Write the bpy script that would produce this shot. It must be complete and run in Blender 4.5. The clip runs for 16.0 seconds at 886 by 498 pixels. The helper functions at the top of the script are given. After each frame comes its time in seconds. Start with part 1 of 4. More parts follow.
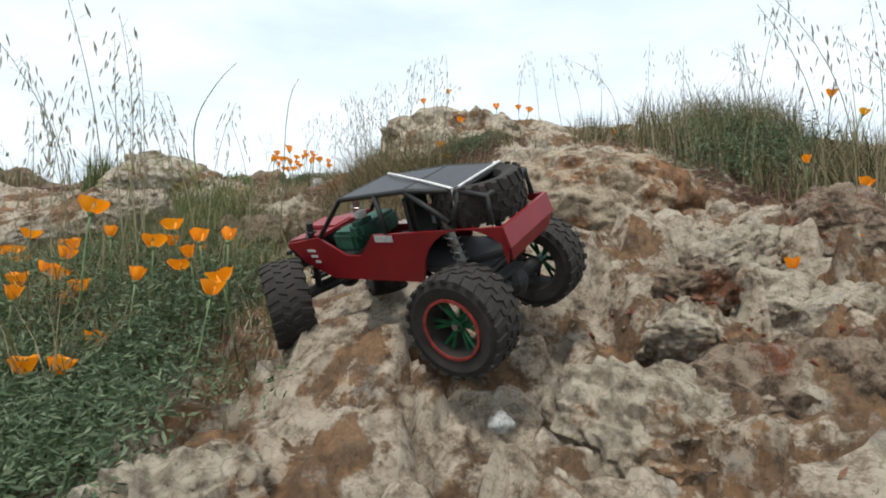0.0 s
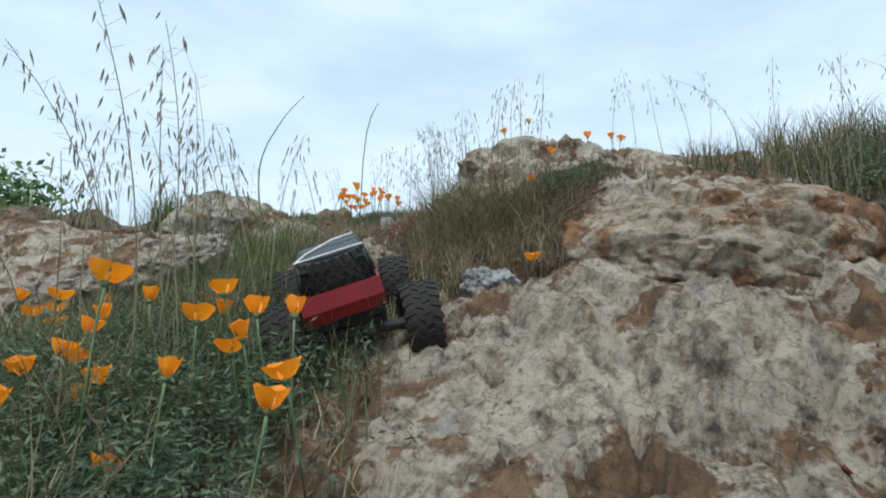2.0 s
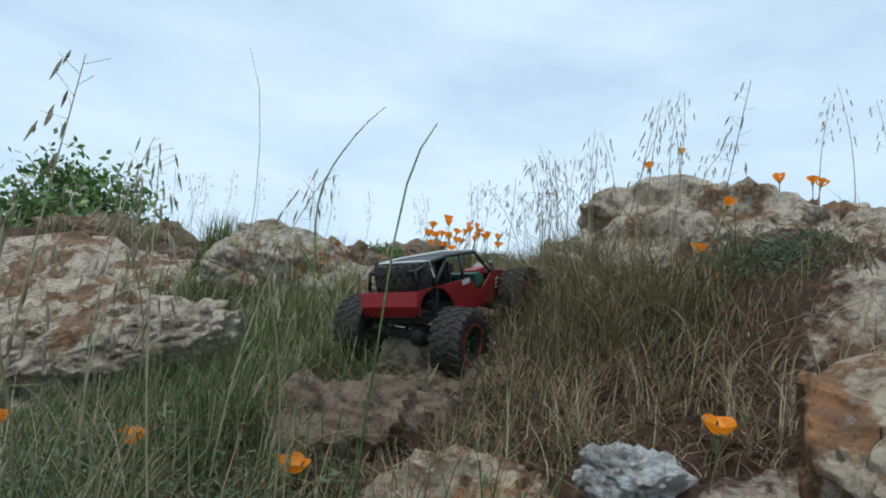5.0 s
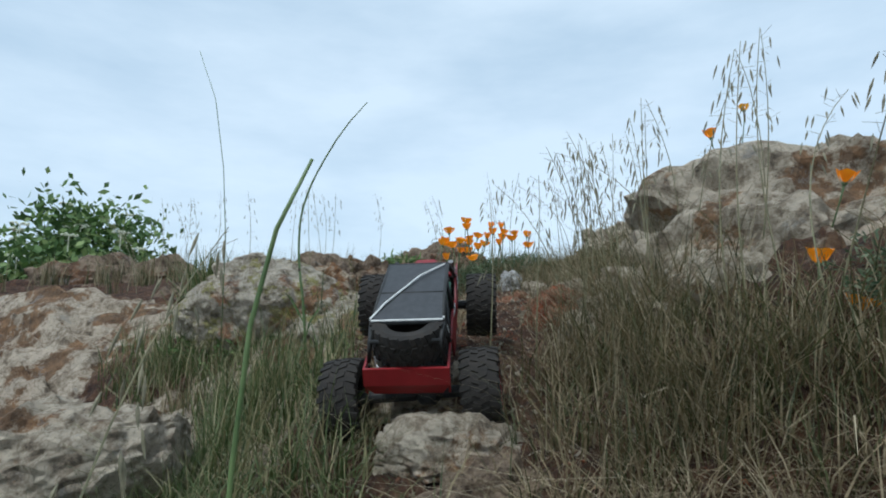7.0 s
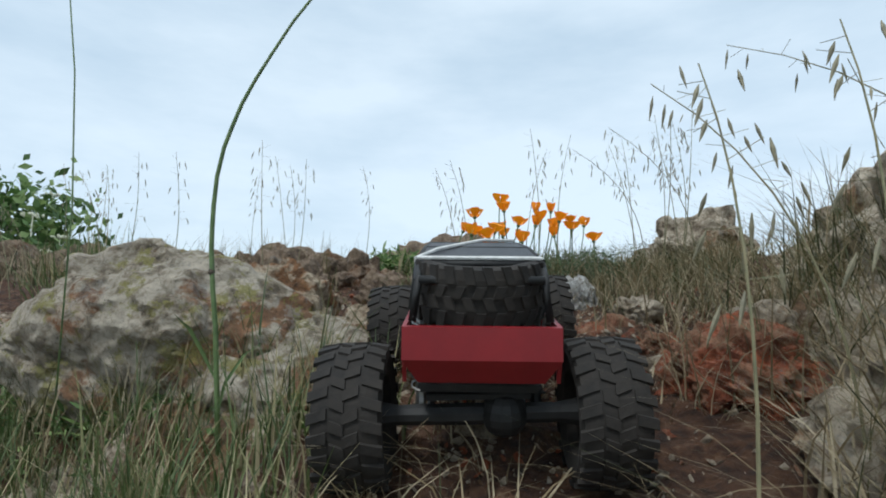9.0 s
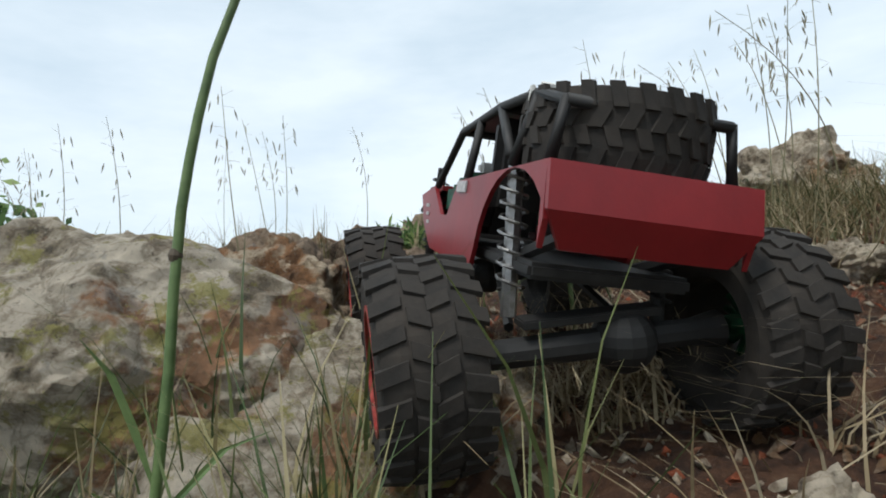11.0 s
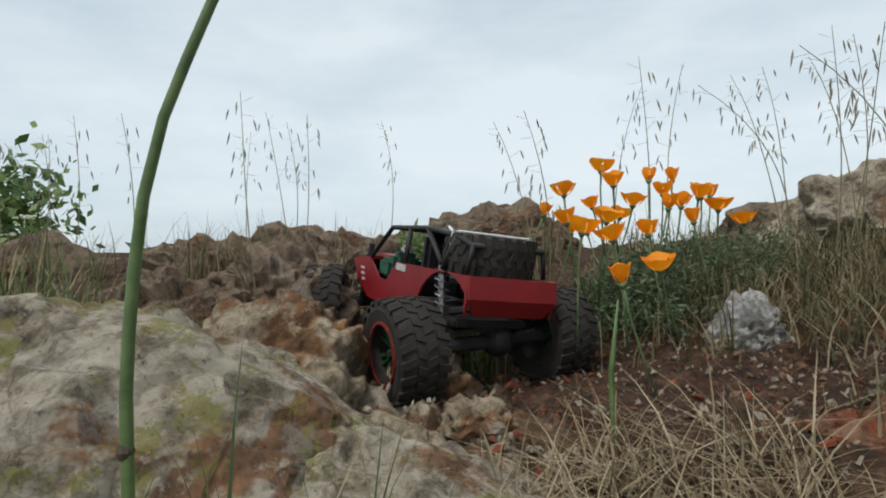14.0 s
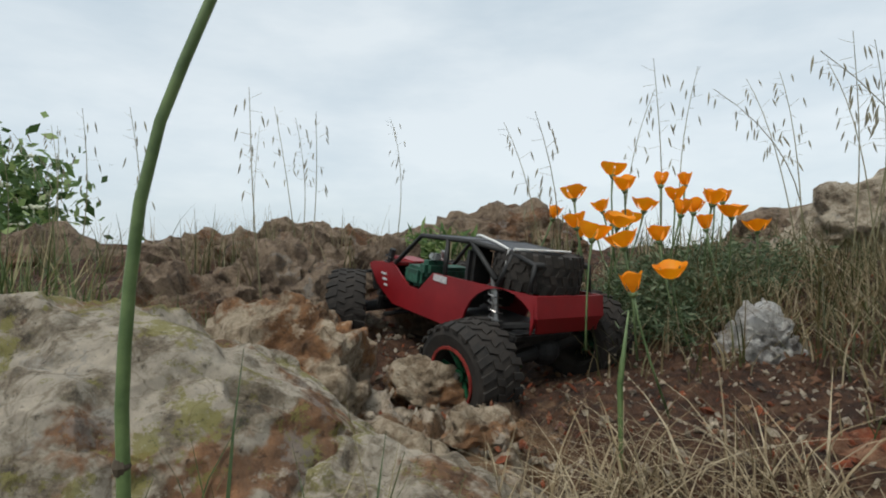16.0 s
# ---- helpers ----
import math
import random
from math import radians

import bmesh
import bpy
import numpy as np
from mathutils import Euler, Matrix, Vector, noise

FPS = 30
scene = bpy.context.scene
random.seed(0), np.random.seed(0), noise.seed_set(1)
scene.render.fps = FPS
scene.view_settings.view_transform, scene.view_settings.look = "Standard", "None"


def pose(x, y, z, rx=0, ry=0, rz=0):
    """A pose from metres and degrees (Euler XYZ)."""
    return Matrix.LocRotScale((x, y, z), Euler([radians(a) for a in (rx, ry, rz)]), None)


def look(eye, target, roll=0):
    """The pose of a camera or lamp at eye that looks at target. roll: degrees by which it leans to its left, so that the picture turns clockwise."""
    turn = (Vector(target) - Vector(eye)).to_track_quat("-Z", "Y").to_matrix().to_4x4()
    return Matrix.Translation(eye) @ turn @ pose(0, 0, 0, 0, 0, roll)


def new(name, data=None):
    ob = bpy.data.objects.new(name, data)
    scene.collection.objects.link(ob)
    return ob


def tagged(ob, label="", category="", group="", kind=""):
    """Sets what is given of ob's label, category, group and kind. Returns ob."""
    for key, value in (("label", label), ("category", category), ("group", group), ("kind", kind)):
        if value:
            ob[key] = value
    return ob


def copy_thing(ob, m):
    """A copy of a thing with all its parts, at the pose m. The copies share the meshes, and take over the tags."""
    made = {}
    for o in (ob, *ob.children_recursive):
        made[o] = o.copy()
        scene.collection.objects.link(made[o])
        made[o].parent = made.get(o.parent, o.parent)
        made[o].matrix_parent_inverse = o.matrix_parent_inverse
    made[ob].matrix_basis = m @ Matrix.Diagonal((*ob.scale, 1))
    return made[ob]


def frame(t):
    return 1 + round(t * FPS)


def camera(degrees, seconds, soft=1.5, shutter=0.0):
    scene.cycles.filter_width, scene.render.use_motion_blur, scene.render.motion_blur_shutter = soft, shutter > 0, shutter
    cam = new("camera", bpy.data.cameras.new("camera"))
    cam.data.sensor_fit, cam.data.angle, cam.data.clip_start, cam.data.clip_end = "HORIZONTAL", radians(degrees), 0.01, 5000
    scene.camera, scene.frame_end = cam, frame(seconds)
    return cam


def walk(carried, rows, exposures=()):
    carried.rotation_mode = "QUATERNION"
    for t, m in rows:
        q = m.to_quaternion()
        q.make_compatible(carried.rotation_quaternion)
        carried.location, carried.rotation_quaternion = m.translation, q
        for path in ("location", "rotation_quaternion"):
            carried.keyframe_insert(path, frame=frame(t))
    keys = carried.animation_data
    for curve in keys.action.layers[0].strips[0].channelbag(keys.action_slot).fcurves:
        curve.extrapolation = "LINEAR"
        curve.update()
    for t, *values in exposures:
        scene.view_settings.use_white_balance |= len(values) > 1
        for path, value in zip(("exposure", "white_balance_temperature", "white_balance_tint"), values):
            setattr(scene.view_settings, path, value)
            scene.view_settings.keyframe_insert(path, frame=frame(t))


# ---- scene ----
cam = camera(76.3, 16.0, 1.9)
PATH = [
    (0, (-0.043, -0.008, 0.299), (0.047, 1.986, 0.427), 0.5),
    (0.5, (-0.089, 0.048, 0.305), (-0.016, 2.041, 0.459), 0.1),
    (1, (-0.117, 0.105, 0.337), (-0.048, 2.095, 0.524), 0.3),
    (1.5, (-0.132, 0.203, 0.37), (-0.153, 2.19, 0.595), 1.3),
    (2, (-0.145, 0.283, 0.369), (-0.261, 2.265, 0.616), 0.9),
    (2.5, (-0.128, 0.375, 0.391), (-0.299, 2.348, 0.673), 1.6),
    (3, (-0.115, 0.458, 0.398), (-0.351, 2.427, 0.657), 1.5),
    (3.5, (-0.154, 0.596, 0.457), (-0.647, 2.523, 0.667), 1.8),
    (4, (-0.144, 0.702, 0.551), (-0.65, 2.621, 0.798), 3.6),
    (4.5, (-0.177, 0.809, 0.581), (-0.698, 2.722, 0.843), 5.1),
    (5, (-0.19, 0.885, 0.617), (-0.685, 2.803, 0.887), 7.2),
    (5.2, (-0.188, 0.899, 0.64), (-0.693, 2.814, 0.92), 8.1),
    (7.5, (-0.281, 1.365, 0.777), (-0.898, 3.259, 0.957), -0.4),
    (8, (-0.37, 1.511, 0.782), (-0.922, 3.427, 0.939), 1.2),
    (8.5, (-0.465, 1.726, 0.824), (-1.037, 3.632, 1.022), 2.2),
    (11, (-0.769, 2.249, 0.829), (-1.265, 4.182, 0.968), -3.8),
    (11.5, (-0.804, 2.29, 0.877), (-1.389, 4.202, 0.94), -3.4),
    (12, (-0.825, 2.315, 0.951), (-1.453, 4.212, 1.01), -3.0),
    (12.5, (-0.838, 2.364, 1.01), (-1.446, 4.268, 1.069), -1.1),
    (13, (-0.839, 2.342, 0.985), (-1.445, 4.248, 1.005), -0.9),
    (13.5, (-0.794, 2.333, 0.985), (-1.383, 4.244, 1.023), -0.9),
    (14, (-0.786, 2.319, 0.96), (-1.374, 4.231, 0.966), -0.5),
    (14.5, (-0.793, 2.32, 0.973), (-1.387, 4.23, 0.983), -0.3),
    (15, (-0.811, 2.322, 0.975), (-1.415, 4.229, 0.989), -0.4),
    (15.5, (-0.802, 2.319, 0.97), (-1.418, 4.222, 0.966), 0.5),
    (16, (-0.79, 2.33, 0.969), (-1.401, 4.234, 0.962), 0.7),
]

EXPOSURES = [(0, 0.48, 6350, 8), (0.8, 0.34, 6150, 7), (2.0, 0.2, 5650, 4), (5.2, 0.08, 5600, 4), (7.3, 0.02, 5600, 4), (8.7, 0.06, 5800, 5), (10.8, 0.25, 6200, 7), (11.5, 0.2, 6300, 8), (12.5, -0.02, 6350, 7), (16, 0.0, 6450, 8)]
walk(cam, [(t, look(eye, target, roll)) for t, eye, target, roll in PATH], EXPOSURES)

# ---- light: bright overcast sky with a weak, wide sun ----
world = bpy.data.worlds.new("overcast_sky")
scene.world = world
world.use_nodes = True
wn, wl = world.node_tree.nodes, world.node_tree.links
wn.clear()
w_out, w_bg = wn.new("ShaderNodeOutputWorld"), wn.new("ShaderNodeBackground")
w_sky = wn.new("ShaderNodeTexSky")
w_sky.sky_type, w_sky.sun_disc = "NISHITA", False
w_sky.sun_elevation, w_sky.sun_rotation = radians(52), radians(200)
w_scale = wn.new("ShaderNodeVectorMath")
w_scale.operation = "SCALE"
w_scale.inputs["Scale"].default_value = 0.10
w_co, w_map, w_no = wn.new("ShaderNodeTexCoord"), wn.new("ShaderNodeMapping"), wn.new("ShaderNodeTexNoise")
w_map.inputs["Scale"].default_value = (1.0, 1.0, 3.2)
w_no.inputs["Scale"].default_value, w_no.inputs["Detail"].default_value, w_no.inputs["Roughness"].default_value = 1.7, 6, 0.55
w_ramp = wn.new("ShaderNodeValToRGB")
w_ramp.color_ramp.elements[0].position, w_ramp.color_ramp.elements[0].color = 0.34, (0.60, 0.70, 0.78, 1)
w_ramp.color_ramp.elements[1].position, w_ramp.color_ramp.elements[1].color = 0.62, (0.86, 0.92, 0.96, 1)
w_mix = wn.new("ShaderNodeMix")
w_mix.data_type = "RGBA"
w_mix.inputs[0].default_value = 0.86
wl.new(w_sky.outputs[0], w_scale.inputs[0])
wl.new(w_co.outputs["Generated"], w_map.inputs[0])
wl.new(w_map.outputs[0], w_no.inputs["Vector"])
wl.new(w_no.outputs["Fac"], w_ramp.inputs[0])
wl.new(w_scale.outputs[0], w_mix.inputs[6])
wl.new(w_ramp.outputs[0], w_mix.inputs[7])
wl.new(w_mix.outputs[2], w_bg.inputs[0])
w_bg.inputs[1].default_value = 1.0
wl.new(w_bg.outputs[0], w_out.inputs[0])
sun = new("sun", bpy.data.lights.new("sun", "SUN"))
sun.data.energy, sun.data.angle, sun.data.color = 2.3, radians(14), (1.0, 0.96, 0.9)
sun.matrix_world = look((0, 0, 20), (3.5, 9.5, 2))


# ---- materials ----
def ramp_node(nt, fac, stops):
    r = nt.nodes.new("ShaderNodeValToRGB")
    els = r.color_ramp.elements
    while len(els) < len(stops):
        els.new(0.5)
    for e, (p, c) in zip(els, stops):
        e.position, e.color = p, (*c, 1)
    nt.links.new(fac, r.inputs[0])
    return r.outputs[0]


def noise_node(nt, scale, detail=5, rough=0.6, kind="noise", co=None):
    if kind == "voronoi":
        n = nt.nodes.new("ShaderNodeTexVoronoi")
    else:
        n = nt.nodes.new("ShaderNodeTexNoise")
        n.inputs["Detail"].default_value, n.inputs["Roughness"].default_value = detail, rough
    n.inputs["Scale"].default_value = scale
    if co is not None:
        nt.links.new(co, n.inputs["Vector"])
    return n.outputs[0]


def mix_node(nt, fac, a, b, mode="MIX"):
    m = nt.nodes.new("ShaderNodeMix")
    m.data_type, m.blend_type = "RGBA", mode
    for sock, v in ((m.inputs[0], fac), (m.inputs[6], a), (m.inputs[7], b)):
        if isinstance(v, (int, float)):
            sock.default_value = v
        elif isinstance(v, tuple):
            sock.default_value = (*v, 1)
        else:
            nt.links.new(v, sock)
    return m.outputs[2]


def base_material(name, rough=0.8, metal=0.0):
    m = bpy.data.materials.new(name)
    m.use_nodes = True
    b = m.node_tree.nodes["Principled BSDF"]
    b.inputs["Roughness"].default_value, b.inputs["Metallic"].default_value = rough, metal
    return m, m.node_tree, b


def bump_node(nt, bsdf, heights, distance=0.01, strength=0.6):
    prev = None
    for h, k in heights:
        n = nt.nodes.new("ShaderNodeBump")
        n.inputs["Distance"].default_value, n.inputs["Strength"].default_value = distance * k, strength
        nt.links.new(h, n.inputs["Height"])
        if prev is not None:
            nt.links.new(prev, n.inputs["Normal"])
        prev = n.outputs[0]
    nt.links.new(prev, bsdf.inputs["Normal"])


def rock_colour(nt, pale, mid, rust, rusty=0.5, lichen=0.0):
    co = nt.nodes.new("ShaderNodeTexCoord").outputs["Object"]
    big = noise_node(nt, 5, 6, 0.65, co=co)
    fine = noise_node(nt, 24, 10, 0.72, co=co)
    base = ramp_node(nt, fine, [(0.34, tuple(c * 0.30 for c in mid)), (0.43, tuple(c * 0.9 for c in mid)), (0.52, pale), (0.68, tuple(min(0.7, c * 1.25) for c in pale))])
    rust_mask = ramp_node(nt, big, [(0.60 - 0.14 * rusty, (0, 0, 0)), (0.635 - 0.14 * rusty, (0.9, 0.9, 0.9))])
    rust_col = ramp_node(nt, noise_node(nt, 26, 6, 0.7, co=co), [(0.3, tuple(c * 0.3 for c in rust)), (0.5, rust), (0.68, tuple(min(0.6, c * 1.9) for c in rust))])
    col = mix_node(nt, rust_mask, base, rust_col)
    patch = ramp_node(nt, noise_node(nt, 8.5, 9, 0.72, co=co), [(0.56, (0, 0, 0)), (0.59, (0.7, 0.7, 0.7))])
    col = mix_node(nt, patch, col, tuple(min(0.72, c * 1.16) for c in pale))
    grey_mask = ramp_node(nt, noise_node(nt, 11, 7, 0.75, co=co), [(0.59, (0, 0, 0)), (0.62, (0.5, 0.5, 0.5))])
    col = mix_node(nt, grey_mask, col, (0.35, 0.33, 0.30))
    if lichen:
        lm = ramp_node(nt, noise_node(nt, 16, 8, 0.8, co=co), [(0.66 - 0.1 * lichen, (0, 0, 0)), (0.70 - 0.1 * lichen, (0.8, 0.8, 0.8))])
        col = mix_node(nt, lm, col, (0.30, 0.27, 0.07))
    warp = nt.nodes.new("ShaderNodeVectorMath")
    warp.operation = "MULTIPLY_ADD"
    wn_ = nt.nodes.new("ShaderNodeTexNoise")
    wn_.inputs["Scale"].default_value, wn_.inputs["Detail"].default_value = 9, 5
    nt.links.new(co, wn_.inputs["Vector"])
    nt.links.new(wn_.outputs["Color"], warp.inputs[0])
    warp.inputs[1].default_value = (0.4, 0.4, 0.4)
    nt.links.new(co, warp.inputs[2])
    for scale, width, low in ((5, 0.03, 0.45), (13, 0.04, 0.6)):
        vor = nt.nodes.new("ShaderNodeTexVoronoi")
        vor.feature = "DISTANCE_TO_EDGE"
        vor.inputs["Scale"].default_value = scale
        nt.links.new(warp.outputs[0], vor.inputs["Vector"])
        line = ramp_node(nt, vor.outputs["Distance"], [(0.0, (low, low * 0.9, low * 0.8)), (width, (1, 1, 1))])
        col = mix_node(nt, 0.6, col, line, "MULTIPLY")
    speck = ramp_node(nt, noise_node(nt, 150, 4, 0.7, co=co), [(0.30, (0.25, 0.23, 0.2)), (0.42, (1, 1, 1))])
    return mix_node(nt, 0.9, col, speck, "MULTIPLY"), co, fine


def rock_material(name, pale, mid, rust, rusty=0.5, lichen=0.0):
    m, nt, b = base_material(name, 0.9)
    col, co, fine = rock_colour(nt, pale, mid, rust, rusty, lichen)
    nt.links.new(col, b.inputs["Base Color"])
    bump_node(nt, b, [(noise_node(nt, 14, 12, 0.78, co=co), 5.0), (noise_node(nt, 70, 8, 0.8, co=co), 1.4)], 0.010, 0.8)
    return m


PALE, MID, RUST = (0.56, 0.475, 0.36), (0.37, 0.29, 0.205), (0.22, 0.115, 0.05)
ROCK = rock_material("weathered_rock", PALE, MID, RUST, 0.35)
ROCK_TAN = rock_material("tan_rock", (0.52, 0.42, 0.30), (0.33, 0.24, 0.15), (0.26, 0.115, 0.04), 0.8)
ROCK_LICHEN = rock_material("lichen_rock", (0.54, 0.47, 0.37), (0.34, 0.275, 0.195), (0.26, 0.12, 0.05), 0.5, 1.35)
ROCK_BROWN = rock_material("brown_rock", (0.27, 0.195, 0.13), (0.165, 0.11, 0.07), (0.15, 0.07, 0.03), 0.5, 0.2)
ROCK_WHITE = rock_material("white_quartz", (0.66, 0.64, 0.6), (0.40, 0.38, 0.36), (0.16, 0.13, 0.1), 0.05)
ROCK_RED = rock_material("red_rock", (0.36, 0.19, 0.11), (0.25, 0.09, 0.04), (0.30, 0.07, 0.025), 0.9)

ROCK_RUST = rock_material("rusty_rock", (0.36, 0.27, 0.19), (0.15, 0.09, 0.05), (0.20, 0.065, 0.022), 0.8)


def ground_material():
    m, nt, b = base_material("hill_ground", 0.95)
    col, co, fine = rock_colour(nt, (0.58, 0.48, 0.365), (0.37, 0.285, 0.20), (0.20, 0.105, 0.045), 0.75)
    soil = ramp_node(nt, noise_node(nt, 38, 8, 0.75, co=co), [(0.34, (0.016, 0.010, 0.006)), (0.46, (0.062, 0.027, 0.014)), (0.57, (0.12, 0.055, 0.026)), (0.66, (0.18, 0.11, 0.065)), (0.76, (0.32, 0.25, 0.17))])
    att = nt.nodes.new("ShaderNodeAttribute")
    att.attribute_name = "soil"
    edge = nt.nodes.new("ShaderNodeMath")
    edge.operation = "MULTIPLY_ADD"
    nt.links.new(noise_node(nt, 30, 6, 0.7, co=co), edge.inputs[0])
    edge.inputs[1].default_value = 0.9
    nt.links.new(att.outputs["Fac"], edge.inputs[2])
    mask = ramp_node(nt, edge.outputs[0], [(0.86, (0, 0, 0)), (1.0, (1, 1, 1))])
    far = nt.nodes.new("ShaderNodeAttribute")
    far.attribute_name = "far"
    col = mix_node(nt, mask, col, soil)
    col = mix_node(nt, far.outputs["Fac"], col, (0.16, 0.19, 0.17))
    nt.links.new(col, b.inputs["Base Color"])
    bump_node(nt, b, [(noise_node(nt, 14, 12, 0.78, co=co), 5.0), (noise_node(nt, 70, 8, 0.8, co=co), 1.4)], 0.010, 0.8)
    return m


def plain_material(name, dark, light, scale=20, rough=0.7, metal=0.0, translucent=0.0, bump=0.0, objects=0.0):
    m, nt, b = base_material(name, rough, metal)
    co = nt.nodes.new("ShaderNodeTexCoord").outputs["Object"]
    col = ramp_node(nt, noise_node(nt, scale, 5, 0.65, co=co), [(0.32, dark), (0.68, light)])
    if objects:
        info = nt.nodes.new("ShaderNodeObjectInfo")
        hsv = nt.nodes.new("ShaderNodeHueSaturation")
        mp = nt.nodes.new("ShaderNodeMapRange")
        mp.inputs[3].default_value, mp.inputs[4].default_value = 1 - objects, 1 + objects
        nt.links.new(info.outputs["Random"], mp.inputs[0])
        nt.links.new(mp.outputs[0], hsv.inputs["Value"])
        nt.links.new(col, hsv.inputs["Color"])
        col = hsv.outputs[0]
    nt.links.new(col, b.inputs["Base Color"])
    if bump:
        bump_node(nt, b, [(noise_node(nt, scale * 4, 5, 0.7, co=co), 1.0)], bump, 0.6)
    if translucent:
        tr = nt.nodes.new("ShaderNodeBsdfTranslucent")
        nt.links.new(col, tr.inputs[0])
        mx = nt.nodes.new("ShaderNodeMixShader")
        mx.inputs[0].default_value = translucent
        nt.links.new(b.outputs[0], mx.inputs[1])
        nt.links.new(tr.outputs[0], mx.inputs[2])
        nt.links.new(mx.outputs[0], nt.nodes["Material Output"].inputs[0])
    return m


def blade_material(name, stops, translucent=0.3):
    """Leaf blades that differ from one another."""
    m, nt, b = base_material(name, 0.65)
    geo = nt.nodes.new("ShaderNodeNewGeometry")
    col = ramp_node(nt, geo.outputs["Random Per Island"], stops)
    nt.links.new(col, b.inputs["Base Color"])
    tr = nt.nodes.new("ShaderNodeBsdfTranslucent")
    nt.links.new(col, tr.inputs[0])
    mx = nt.nodes.new("ShaderNodeMixShader")
    mx.inputs[0].default_value = translucent
    nt.links.new(b.outputs[0], mx.inputs[1])
    nt.links.new(tr.outputs[0], mx.inputs[2])
    nt.links.new(mx.outputs[0], nt.nodes["Material Output"].inputs[0])
    return m


GROUND = ground_material()
GRASS_GREEN = blade_material("green_grass", [(0.0, (0.038, 0.065, 0.017)), (0.4, (0.086, 0.121, 0.035)), (0.68, (0.146, 0.164, 0.060)), (0.85, (0.276, 0.233, 0.113)), (1.0, (0.389, 0.329, 0.190))])
GRASS_MIXED = blade_material("mixed_grass", [(0.0, (0.037, 0.044, 0.015)), (0.3, (0.089, 0.096, 0.033)), (0.5, (0.170, 0.133, 0.063)), (0.75, (0.252, 0.192, 0.104)), (1.0, (0.370, 0.311, 0.200))])
GRASS_DRY = blade_material("dry_straw", [(0.0, (0.14, 0.10, 0.055)), (0.5, (0.30, 0.23, 0.13)), (1.0, (0.50, 0.42, 0.28))])
FOLIAGE = blade_material("poppy_foliage", [(0.0, (0.038, 0.065, 0.028)), (0.5, (0.093, 0.140, 0.065)), (1.0, (0.204, 0.241, 0.140))])
LEAF = blade_material("bush_leaf", [(0.0, (0.039, 0.078, 0.023)), (0.6, (0.104, 0.182, 0.046)), (1.0, (0.286, 0.364, 0.130))])
PETAL = plain_material("orange_petal", (0.90, 0.25, 0.002), (0.96, 0.38, 0.006), 30, 0.5, 0, 0.4, 0, 0.12)
PETAL_YELLOW = plain_material("yellow_petal", (0.80, 0.34, 0.005), (0.92, 0.50, 0.015), 30, 0.5, 0, 0.4, 0, 0.1)
ANTHER = plain_material("yellow_anther", (0.55, 0.30, 0.02), (0.75, 0.45, 0.05), 200)
STEM = plain_material("green_stem", (0.06, 0.10, 0.035), (0.13, 0.18, 0.07), 60, 0.55)
REED = plain_material("reed_green", (0.05, 0.09, 0.025), (0.14, 0.20, 0.07), 35, 0.5)
NODE_DARK = plain_material("stem_node", (0.03, 0.025, 0.015), (0.07, 0.05, 0.03), 60)
OAT_STEM = plain_material("oat_stem", (0.13, 0.13, 0.07), (0.26, 0.22, 0.12), 40)
OAT_SEED = plain_material("oat_spikelet", (0.15, 0.14, 0.09), (0.34, 0.30, 0.19), 90, 0.6, 0, 0.25, 0, 0.2)
UMBEL = plain_material("cream_flower", (0.5, 0.5, 0.36), (0.7, 0.7, 0.55), 80)
BARK = plain_material("bark", (0.06, 0.045, 0.03), (0.14, 0.11, 0.08), 50)
RED_BODY = plain_material("red_lexan", (0.15, 0.004, 0.007), (0.21, 0.007, 0.010), 14, 0.45, 0, 0, 0.0004)
BLACK_ROOF = plain_material("matt_black_panel", (0.022, 0.023, 0.026), (0.040, 0.042, 0.046), 60, 0.55, 0, 0, 0.0004)
BLACK_TUBE = plain_material("black_nylon", (0.007, 0.007, 0.007), (0.018, 0.017, 0.016), 60, 0.65)
RUBBER = plain_material("dusty_rubber", (0.008, 0.007, 0.006), (0.032, 0.025, 0.019), 28, 0.88, 0, 0, 0.001)
RIM_RED = plain_material("red_anodised", (0.10, 0.03, 0.025), (0.42, 0.05, 0.04), 120, 0.5, 0.4)
RIM_GREEN = plain_material("green_anodised", (0.012, 0.05, 0.025), (0.02, 0.15, 0.06), 90, 0.45, 0.5)
STEEL = plain_material("steel", (0.16, 0.15, 0.14), (0.36, 0.35, 0.34), 80, 0.35, 0.9)
WHITE_CORD = plain_material("white_cord", (0.5, 0.49, 0.46), (0.7, 0.69, 0.66), 120)
GREEN_TRIM = plain_material("green_cloth", (0.008, 0.03, 0.02), (0.02, 0.10, 0.06), 90)
STICKER = plain_material("sticker_grey", (0.30, 0.29, 0.29), (0.5, 0.49, 0.48), 160)


# ---- shape helpers ----
def add_mesh(name, verts, faces, material, parent=None, label="", smooth=False):
    me = bpy.data.meshes.new(name)
    me.from_pydata([tuple(v) for v in verts], [], [tuple(int(i) for i in f) for f in faces])
    me.materials.append(material)
    if smooth:
        me.polygons.foreach_set("use_smooth", [True] * len(me.polygons))
    me.update()
    ob = new(name, me)
    if parent is not None:
        ob.parent = parent
    if label:
        ob["label"] = label
    return ob


